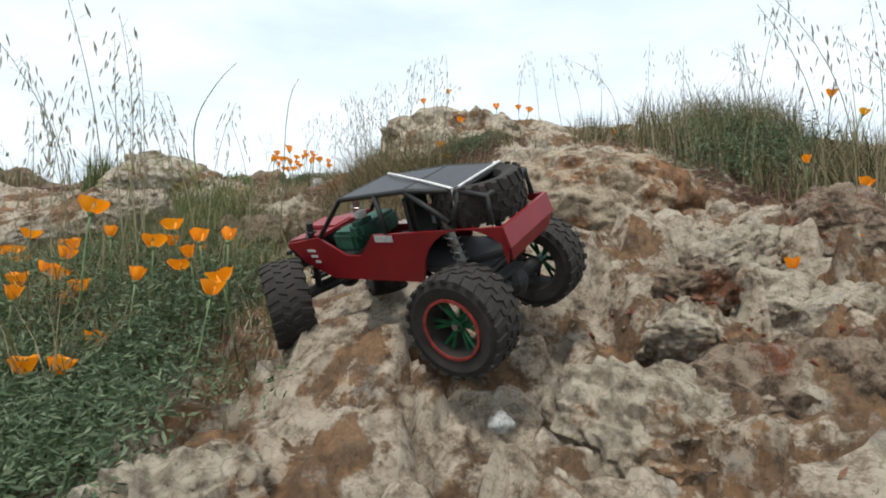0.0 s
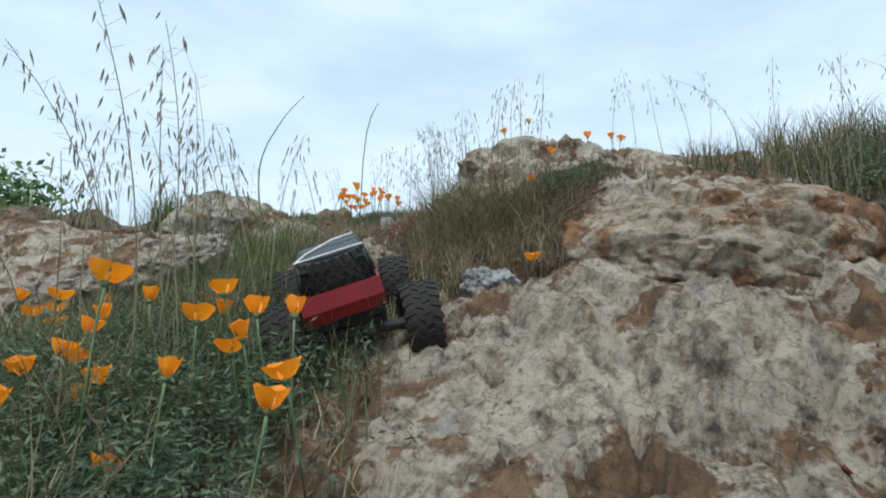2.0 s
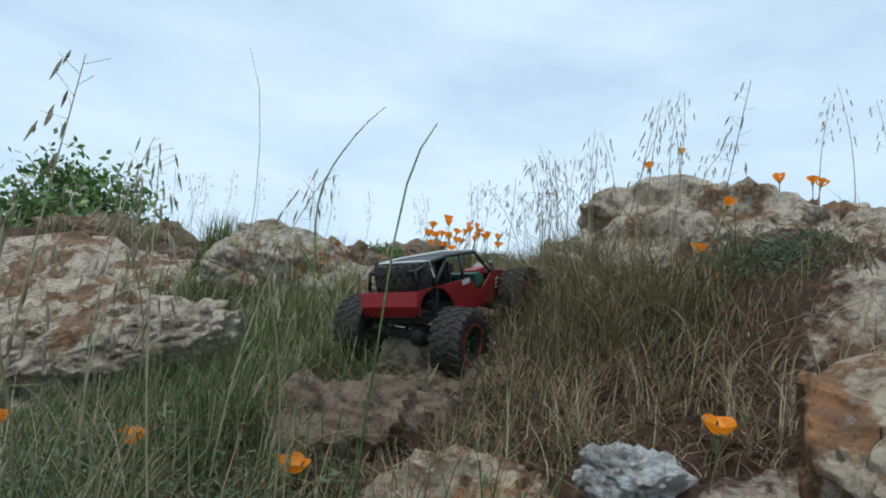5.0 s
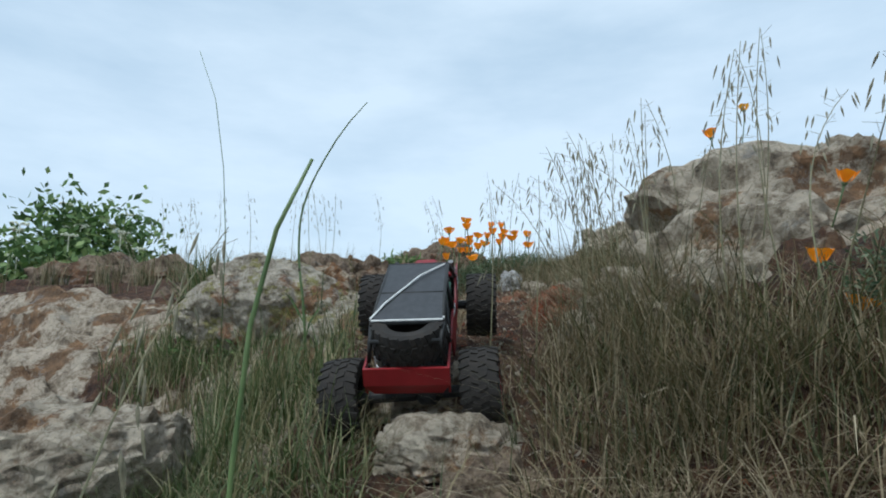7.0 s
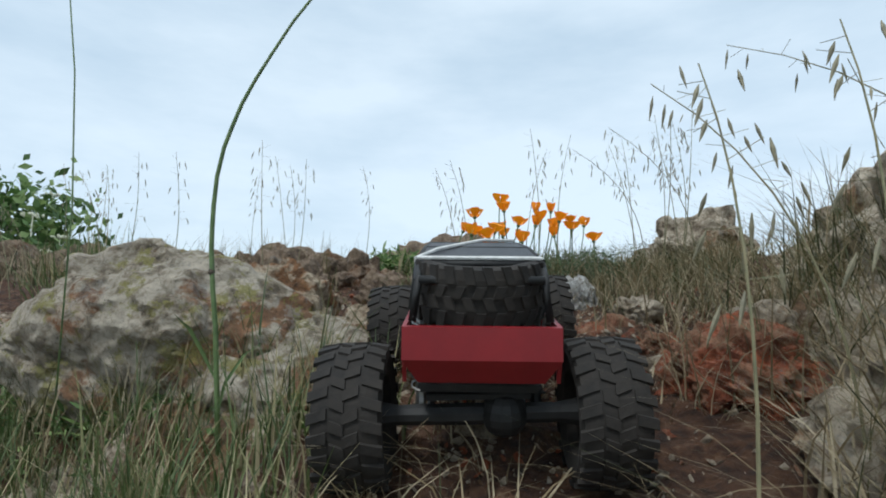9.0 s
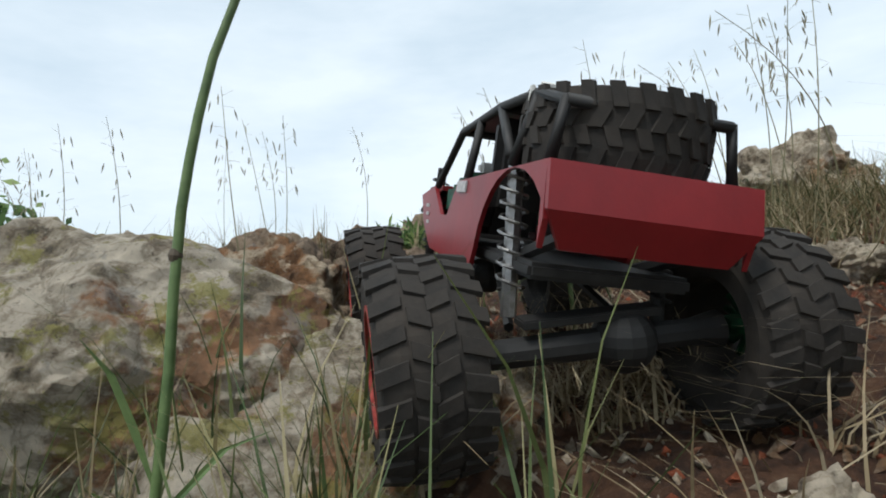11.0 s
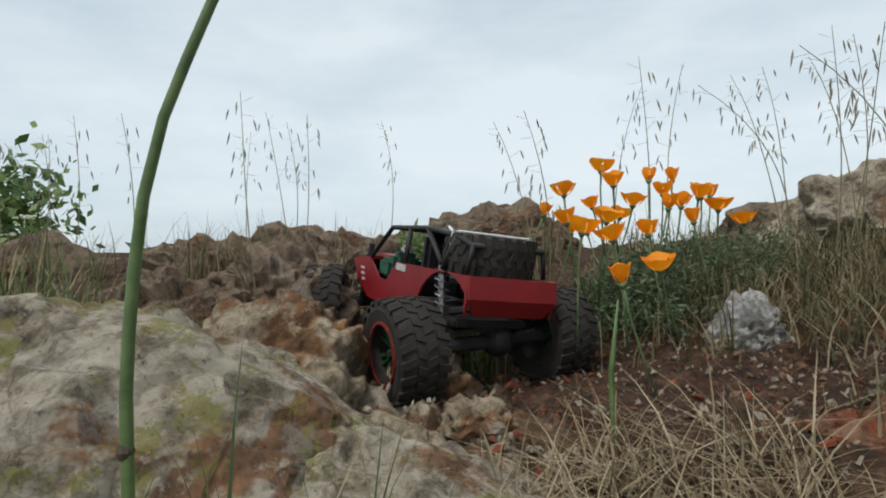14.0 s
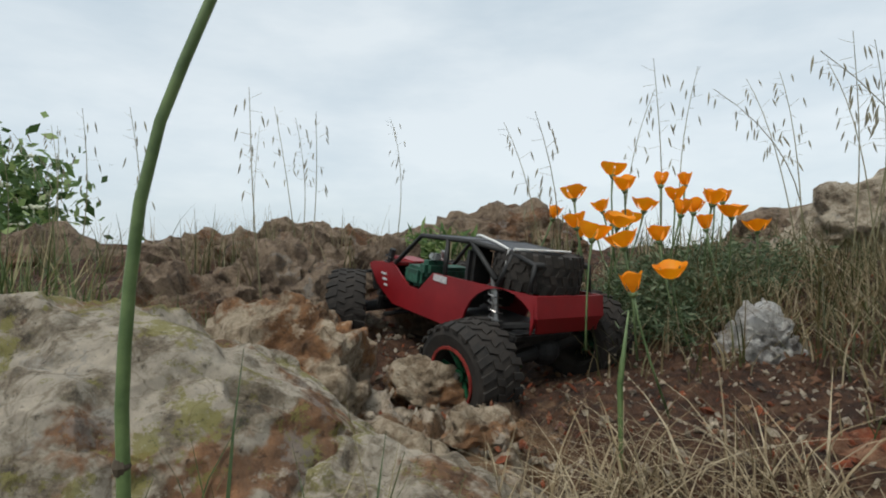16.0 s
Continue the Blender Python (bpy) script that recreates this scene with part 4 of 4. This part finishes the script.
def bush():
    root = new("elder_bush")
    rng = np.random.default_rng(12)
    cx, cy, z0 = -3.72, 4.05, 0.36
    verts, faces = [], []
    tips = []
    for k in range(9):
        a = rng.uniform(0, 6.28)
        top = np.array([cx + 0.42 * math.cos(a) * rng.uniform(0.2, 1), cy + 0.3 * math.sin(a) * rng.uniform(0.2, 1), z0 + rng.uniform(0.55, 1.0)])
        tips.append(top)
        bm = bmesh.new()
        tube(bm, [(cx, cy, z0 - 0.3), tuple((np.array([cx, cy, z0]) * 0.5 + top * 0.5) + rng.normal(0, 0.04, 3)), tuple(top)], [0.018, 0.009, 0.003], 6)
        part("branch", bm, BARK, root)
    for k in range(6500):
        t = tips[rng.integers(0, len(tips))]
        p = t + rng.normal(0, 0.13, 3) * (1, 1, 0.9) - (0, 0, 0.35 * rng.uniform(0, 1) ** 2)
        d = rng.normal(size=3)
        d /= np.linalg.norm(d)
        w = np.cross(d, rng.normal(size=3))
        w /= np.linalg.norm(w)
        s = rng.uniform(0.045, 0.085)
        b = len(verts)
        verts += [p, p + d * s * 0.5 + w * s * 0.25, p + d * s, p + d * s * 0.5 - w * s * 0.25]
        faces.append((b, b + 1, b + 2, b + 3))
    tagged(add_mesh("leaves", verts, faces, LEAF, root, "dense green leaves"), kind="stuff")
    for k in range(16):
        t = tips[k % 9] + rng.normal(0, 0.12, 3) + (0, 0, 0.1)
        bm = bmesh.new()
        for j in range(14):
            r, a = 0.045 * math.sqrt(rng.uniform()), rng.uniform(0, 6.28)
            bmesh.ops.create_icosphere(bm, subdivisions=1, radius=0.008, matrix=Matrix.Translation((t[0] + r * math.cos(a), t[1] + r * math.sin(a), t[2] + 0.01 * rng.uniform())))
        tube(bm, [tuple(t - (0, 0, 0.1)), tuple(t)], 0.003, 4)
        part("flower_head", bm, UMBEL, root, "flat cream flower head")
    return tagged(root, "leafy green bush with flat cream flower heads", "bush")


bush()


# ---- the toy rock crawler ----
RADIUS, TYRE_W, BASE, TRACK = 0.071, 0.062, 0.335, 0.236


def tyre_mesh(bm, radius, width):
    """A knobbly tyre round the y axis."""
    profile = [(0.56, -0.46), (0.80, -0.52), (0.93, -0.47), (0.965, -0.30), (0.97, 0), (0.965, 0.30), (0.93, 0.47), (0.80, 0.52), (0.56, 0.46), (0.50, 0.3), (0.50, -0.3)]
    n = 44
    rings = []
    for k in range(n):
        a = 2 * math.pi * k / n
        rings.append([bm.verts.new((radius * r * math.cos(a), width * w, radius * r * math.sin(a))) for r, w in profile])
    for k in range(n):
        a, b = rings[k], rings[(k + 1) % n]
        for j in range(len(profile)):
            i = (j + 1) % len(profile)
            bm.faces.new((a[j], a[i], b[i], b[j]))
    return bm


LUG_ROWS = ((-0.53, -0.24, 0.0), (-0.20, 0.02, 0.5), (0.0, 0.20, 0.0), (0.24, 0.53, 0.5))


def add_lugs(tyre, radius, width, lugs=22):
    """Rubber tread blocks in four staggered rows."""
    for row, (w0, w1, off) in enumerate(LUG_ROWS):
        da, skew = 2 * math.pi / lugs * 0.28, 0.035 if row % 2 else -0.035
        vs = []
        for r in (0.945, 1.0):
            for w, lean in ((w0, -skew), (w1, skew)):
                for e in (-1, 1):
                    aa = e * da * (1.0 if r < 0.97 else 0.80) + lean
                    rr = radius * (r - (0.035 if abs(w) > 0.5 else 0.0))
                    vs.append((rr * math.cos(aa), width * w, rr * math.sin(aa)))
        me = bpy.data.meshes.new("lug")
        me.from_pydata(vs, [], [(0, 1, 3, 2), (4, 6, 7, 5), (0, 4, 5, 1), (2, 3, 7, 6), (0, 2, 6, 4), (1, 5, 7, 3)])
        me.materials.append(RUBBER)
        for k in range(lugs):
            ob = new("lug", me)
            ob.parent = tyre
            ob.matrix_basis = pose(0, 0, 0, 0, 360 * (k + off) / lugs, 0)


def make_wheel(parent, side):
    """Tyre with a red bead ring and a green spoked centre; side is +1 for the left."""
    bm = tyre_mesh(bmesh.new(), RADIUS, TYRE_W)
    wheel = part("wheel", bm, RUBBER, parent, "dusty black knobbly tyre")
    add_lugs(wheel, RADIUS, TYRE_W)
    yo = side * TYRE_W * 0.47
    bm = bmesh.new()
    n = 32
    for r0, r1, y0, y1 in ((0.535, 0.585, yo, yo + side * 0.0025),):
        rings = []
        for k in range(n):
            a = 2 * math.pi * k / n
            c, s = math.cos(a), math.sin(a)
            rings.append([bm.verts.new((RADIUS * r * c, y, RADIUS * r * s)) for r, y in ((r0, y0), (r0, y1), (r1, y1), (r1, y0))])
        for k in range(n):
            a, b = rings[k], rings[(k + 1) % n]
            for j in range(4):
                bm.faces.new((a[j], a[(j + 1) % 4], b[(j + 1) % 4], b[j]))
    part("bead_ring", bm, RIM_RED, wheel, "red bead-lock ring")
    bm = bmesh.new()
    for k in range(6):
        a = 2 * math.pi * k / 6
        for da in (-0.16, 0.16):
            tube(bm, [(RADIUS * 0.08 * math.cos(a), yo * 0.35, RADIUS * 0.08 * math.sin(a)), (RADIUS * 0.5 * math.cos(a + da), yo * 0.55, RADIUS * 0.5 * math.sin(a + da))], 0.0028, 6)
    tube(bm, [(0, -yo * 0.5, 0), (0, yo * 0.6, 0)], 0.009, 10)
    part("spokes", bm, RIM_GREEN, wheel, "green spoked wheel centre")
    bm = bmesh.new()
    tube(bm, [(0, yo * 0.5, 0), (0, yo * 0.75, 0)], 0.005, 6)
    part("nut", bm, STEEL, wheel, "steel wheel nut")
    return wheel


def make_axle(parent):
    bm = bmesh.new()
    h = TRACK / 2 - 0.02
    tube(bm, [(0, -h, 0), (0, -h + 0.02, 0), (0, -0.035, 0), (0, 0.01, 0), (0, h - 0.02, 0), (0, h, 0)], [0.014, 0.010, 0.010, 0.011, 0.010, 0.014], 10)
    bmesh.ops.create_uvsphere(bm, u_segments=14, v_segments=10, radius=0.023, matrix=Matrix.Translation((0, -0.025, 0)))
    box(bm, (0, 0, 0.02), (0.02, 0.10, 0.006), 0.001)
    return part("axle", bm, BLACK_TUBE, parent, "black axle housing")


def make_crawler():
    """Toy crawler: x ahead, y left, ground at z = 0, middle of the wheelbase at the origin."""
    car = tagged(new("toy_crawler"), "red toy rock crawler with black cage and knobbly tyres", "toy car")
    hw = 0.074
    # side panels with wheel arches and a swept door sill
    arch = [(-0.175 + 0.083 * math.cos(radians(a)), 0.118 + 0.075 * math.sin(radians(a))) for a in range(8, 150, 14)]
    side = [(0.20, 0.170), (0.118, 0.182), (0.062, 0.150), (0.030, 0.150), (-0.005, 0.186), (-0.235, 0.196), (-0.240, 0.160)] + [(-0.236, 0.142)] + arch[::-1][1:] + [(-0.085, 0.108), (0.105, 0.108), (0.165, 0.135)]
    for s in (-1, 1):
        bm = prism(bmesh.new(), side, s * hw, s * (hw - 0.004))
        part("side_panel", bm, RED_BODY, car, "glossy red side panel with wheel arch")
    bm = bmesh.new()
    prism(bm, [(-0.240, 0.196), (-0.246, 0.166), (-0.237, 0.142), (-0.233, 0.142), (-0.241, 0.166), (-0.235, 0.196)], -hw, hw)
    for v in bm.verts:
        v.co.y *= 1 - 0.2 * min(1.0, max(0.0, (0.166 - v.co.z) / 0.024))
    part("tailgate", bm, RED_BODY, car, "glossy red tailgate")
    bm = bmesh.new()
    prism(bm, [(0.118, 0.184), (0.205, 0.172), (0.212, 0.160), (0.207, 0.154), (0.20, 0.166), (0.118, 0.178)], -0.064, 0.064)
    box(bm, (0.16, 0, 0.181), (0.075, 0.05, 0.008), 0.003)
    part("bonnet", bm, RED_BODY, car, "red bonnet with a raised middle")
    bm = bmesh.new()
    prism(bm, [(0.205, 0.158), (0.210, 0.158), (0.195, 0.118), (0.19, 0.118)], -0.062, 0.062)
    tube(bm, [(0.212, -0.07, 0.15), (0.222, -0.04, 0.148), (0.222, 0.04, 0.148), (0.212, 0.07, 0.15)], 0.004, 6)
    part("front_bumper", bm, BLACK_TUBE, car, "black front bumper and grille")
    # cage
    t = 0.0042
    for s in (-1, 1):
        for pts, nm in (([(0.115, s * 0.070, 0.182), (0.055, s * 0.061, 0.242), (-0.08, s * 0.061, 0.250), (-0.175, s * 0.063, 0.246)], "cage_rail"),
                        ([(-0.175, s * 0.063, 0.246), (-0.160, s * 0.071, 0.195)], "cage_post"),
                        ([(-0.02, s * 0.061, 0.247), (-0.035, s * 0.072, 0.188)], "cage_post"),
                        ([(-0.08, s * 0.061, 0.250), (-0.155, s * 0.071, 0.203)], "cage_brace"),
                        ([(-0.175, s * 0.063, 0.246), (-0.217, s * 0.060, 0.236), (-0.219, s * 0.066, 0.197)], "cage_post")):
            part(nm, tube(bmesh.new(), pts, t, 8), BLACK_TUBE, car, smooth=True)
    for x, z, w in ((0.055, 0.242, 0.061), (-0.08, 0.250, 0.061), (-0.175, 0.246, 0.063), (-0.217, 0.236, 0.060)):
        part("cage_crossbar", tube(bmesh.new(), [(x, -w, z), (x, w, z)], t, 8), BLACK_TUBE, car, smooth=True)
    bm = prism(bmesh.new(), [(0.057, 0.245), (-0.08, 0.253), (-0.172, 0.250), (-0.172, 0.248), (-0.08, 0.252), (0.057, 0.245)], -0.062, 0.062)
    part("roof_panel", bm, BLACK_ROOF, car, "matt black roof panel")
    for s, pts in ((1, [(-0.165, 0.066, 0.21), (-0.168, 0.066, 0.251), (-0.12, 0.045, 0.255), (-0.02, -0.01, 0.256), (0.04, -0.055, 0.250)]), (-1, [(-0.166, -0.064, 0.251), (-0.160, -0.070, 0.213)]), (0, [(-0.176, -0.063, 0.252), (-0.176, 0.063, 0.252)])):
        part("cord", tube(bmesh.new(), pts, 0.0022, 6), WHITE_CORD, car, "white elastic cord")
    # spare tyre standing in the tail
    spare = part("spare_wheel", tyre_mesh(bmesh.new(), 0.069, 0.056), RUBBER, car, "spare knobbly tyre lying flat")
    add_lugs(spare, 0.069, 0.056)
    spare.matrix_basis = pose(-0.168, 0, 0.221, 90, 0, 0) @ pose(0, 0, 0, 0, 14, 0)
    # inside
    bm = bmesh.new()
    box(bm, (-0.02, 0, 0.124), (0.36, 0.125, 0.012), 0.003)
    for s in (-1, 1):
        tube(bm, [(0.19, s * 0.045, 0.13), (0.06, s * 0.052, 0.118), (-0.12, s * 0.052, 0.122), (-0.22, s * 0.05, 0.15)], 0.0055, 6)
    part("chassis", bm, BLACK_TUBE, car, "black tube chassis")
    for s in (-1, 1):
        bm = box(box(bmesh.new(), (-0.045, s * 0.036, 0.155), (0.06, 0.05, 0.03), 0.006), (-0.075, s * 0.036, 0.20), (0.02, 0.05, 0.085), 0.007)
        part("seat", bm, BLACK_TUBE, car, "black bucket seat")
    bm = box(box(bmesh.new(), (0.072, 0, 0.168), (0.05, 0.125, 0.035), 0.006), (0.045, 0.035, 0.185), (0.03, 0.05, 0.03), 0.008)
    part("dashboard", bm, GREEN_TRIM, car, "dark green wrapped dashboard")
    bm = box(bmesh.new(), (0.05, 0.03, 0.206), (0.016, 0.02, 0.012), 0.003)
    part("receiver", bm, WHITE_CORD, car, "small white electronic box")
    for s in (-1, 1):
        bm = box(bmesh.new(), (-0.028, s * (hw + 0.001), 0.180), (0.036, 0.002, 0.011), 0.0006)
        part("decal", bm, STICKER, car, "small grey sticker")
        for k, (x, z) in enumerate(((0.142, 0.158), (0.138, 0.148), (0.133, 0.138))):
            bm = box(bmesh.new(), (x, s * (hw + 0.0008), z), (0.018 - 0.003 * k, 0.0015, 0.004))
            part("decal", bm, STICKER, car, "pale stripe on the panel")
    for x in (-BASE / 2, BASE / 2):
        for s in (-1, 1):
            bm = bmesh.new()
            top, low = Vector((x * 0.84, s * 0.062, 0.205)), Vector((x, s * 0.061, 0.085))
            tube(bm, [top, low], 0.006, 8)
            coil = [top.lerp(low, 0.1 + 0.75 * k / 60) + Vector((0.0105 * math.cos(k * 0.85), 0.0105 * math.sin(k * 0.85), 0)) for k in range(61)]
            tube(bm, coil, 0.0014, 4)
            part("shock_absorber", bm, STEEL if s * x < 0 else BLACK_TUBE, car, "coil-over shock absorber")
            bm = tube(bmesh.new(), [(x * 0.25, s * 0.035, 0.115), (x * 0.93, s * 0.055, 0.075)], 0.0042, 6)
            part("link_arm", bm, BLACK_TUBE, car)
    # the body sits low between the wheels
    for ob in car.children:
        ob.matrix_basis = pose(0, 0, -0.004) @ Matrix.Scale(0.93, 4) @ ob.matrix_basis
    wheels, axles = [], []
    for x in (BASE / 2, -BASE / 2):
        axles.append(make_axle(car))
        for s in (1, -1):
            wheels.append((x, s, make_wheel(car, s)))
    return car, wheels, axles


CRAWLER, WHEELS, AXLES = make_crawler()
# seconds, place of the middle of the wheelbase at tread height, roll, dip of the nose, heading to the left of +y in degrees
DRIVE = [
    (0, -0.029, 0.92, 0.250, -27, -1.8, 52.7), (0.5, -0.118, 1.04, 0.259, -22, -7, 55.0), (1, -0.277, 1.33, 0.288, -26, -4, 42), (1.5, -0.380, 1.44, 0.308, -24, -7.8, 30), (2, -0.376, 1.457, 0.307, -21, -14, 15.5),
    (2.5, -0.445, 1.545, 0.348, -10, -24, 16.5), (3, -0.490, 1.867, 0.469, -4.4, -33, 7.5), (3.5, -0.505, 2.10, 0.535, -4, -23, -13), (4, -0.490, 2.08, 0.522, -8, -19, -10), (4.5, -0.470, 2.104, 0.548, -4, -18.5, -17),
    (5, -0.475, 2.205, 0.568, -6, -17.7, -16), (5.2, -0.478, 2.22, 0.575, -6, -17, -14), (6.3, -0.570, 2.31, 0.620, -4, -22, 4), (7.2, -0.640, 2.36, 0.640, -2.6, -34, 18), (7.5, -0.642, 2.385, 0.650, -2.6, -33, 19),
    (8, -0.718, 2.664, 0.714, -0.3, -11, 12), (8.5, -0.746, 2.685, 0.720, -1.1, -7.5, 15), (8.7, -0.700, 2.60, 0.668, -3, -12, 15), (9.7, -0.740, 2.71, 0.71, 3, -12, 15),
    (10.7, -0.800, 2.82, 0.755, 8, -15, 17), (11, -0.862, 2.80, 0.752, 9, -10, 26), (11.1, -0.872, 2.81, 0.755, 10, -10, 28), (11.5, -0.987, 3.04, 0.775, 15, -6.3, 37), (12, -1.10, 3.225, 0.781, 12, -7, 42), (12.5, -1.105, 3.22, 0.775, 10, -7, 43),
    (13, -1.102, 3.212, 0.769, 8, -6.7, 43.5), (14, -1.095, 3.191, 0.770, 5.5, -6.2, 45.5), (14.7, -1.080, 3.20, 0.766, 4, -7, 50), (15.5, -1.066, 3.23, 0.760, 1.6, -8, 55.7), (16, -1.062, 3.235, 0.760, 1.6, -8, 56)]
# the front wheels' steering, in degrees to the left
STEER_T = (0, 0.7, 1.4, 2.5, 11.5, 12.2, 13, 16)
STEER_A = (-36, -36, -10, 0, 0, -5, -24, -30)


def smooth_at(t, column):
    ts = [r[0] for r in DRIVE]
    vs = [r[column] for r in DRIVE]
    return sum(float(np.interp(min(max(t + o, 0), 16), ts, vs)) for o in (-0.1, -0.05, 0, 0.05, 0.1)) / 5


def rest_z(x, y):
    """Height at which a wheel rests: the highest of the ground under its tread."""
    best = -9
    for dx in (-0.035, 0, 0.035):
        for dy in (-0.035, 0, 0.035):
            gx, gy = np.array([x + dx]), np.array([y + dy])
            z = float(hill(gx, gy)[0] + 0.7 * broken(gx, gy, soil_amount(gx, gy))[0])
            best = max(best, z - (dx * dx + dy * dy) / (2 * RADIUS))
    return best


def motions():
    rows_car, rows_wheel, rows_axle = [], [[] for _ in WHEELS], [[] for _ in AXLES]
    spin, last = 0.0, None
    droop = [[0.0, 0.0], [0.0, 0.0]]
    for k in range(81):
        t = round(0.2 * k, 1)
        x, y, z, roll, dip, yaw = (smooth_at(t, c) for c in range(1, 7))
        h = radians(yaw)
        ahead = Vector((-math.sin(h), math.cos(h), 0))
        body = pose(x, y, z, 0, 0, yaw + 90) @ pose(0, 0, 0, 0, dip, 0) @ pose(0, 0, 0, roll, 0, 0)
        rows_car.append((t, body))
        if last is not None:
            d = (Vector((x, y, 0)) - last).dot(ahead)
            slip = 16 if 12.4 < t < 16 else 0
            spin += max(-80, min(80, math.degrees(d / RADIUS) + slip))
        last = Vector((x, y, 0))
        steer = float(np.interp(t, STEER_T, STEER_A))
        for n, wx in enumerate((BASE / 2, -BASE / 2)):
            # each axle hangs on its springs towards the ground under its two wheels
            gaps = []
            for s in (1, -1):
                c = body @ Vector((wx, s * TRACK / 2, 0))
                gaps.append(rest_z(c.x, c.y) - c.z)
            want = (max(-0.012, min(0.012, (gaps[0] + gaps[1]) / 2)), max(-11.0, min(11.0, math.degrees(math.atan2(gaps[0] - gaps[1], TRACK)))))
            droop[n] = list(want) if k == 0 else [0.5 * droop[n][0] + 0.5 * want[0], 0.5 * droop[n][1] + 0.5 * want[1]]
            axle = pose(wx, 0, RADIUS + droop[n][0], droop[n][1], 0, 0)
            rows_axle[n].append((t, axle))
            for i, (ax, s, ob) in enumerate(WHEELS):
                if ax == wx:
                    rows_wheel[i].append((t, axle @ pose(0, s * TRACK / 2, 0, 0, 0, steer if wx > 0 else 0) @ pose(0, 0, 0, 0, spin, 0)))
    walk(CRAWLER, rows_car)
    for ob, rows in zip(AXLES, rows_axle):
        walk(ob, rows)
    for (wx, s, ob), rows in zip(WHEELS, rows_wheel):
        walk(ob, rows)
    lean_axis = Vector((-0.294, 0.956, 0))
    rows = []
    for t, shift, lean in SWAY:
        rows.append((t, Matrix.Translation(Vector(REED_FOOT) + Vector((0.956, 0.294, 0)) * shift) @ Matrix.Rotation(radians(lean), 4, lean_axis)))
    walk(TALL_REED, rows)

motions()
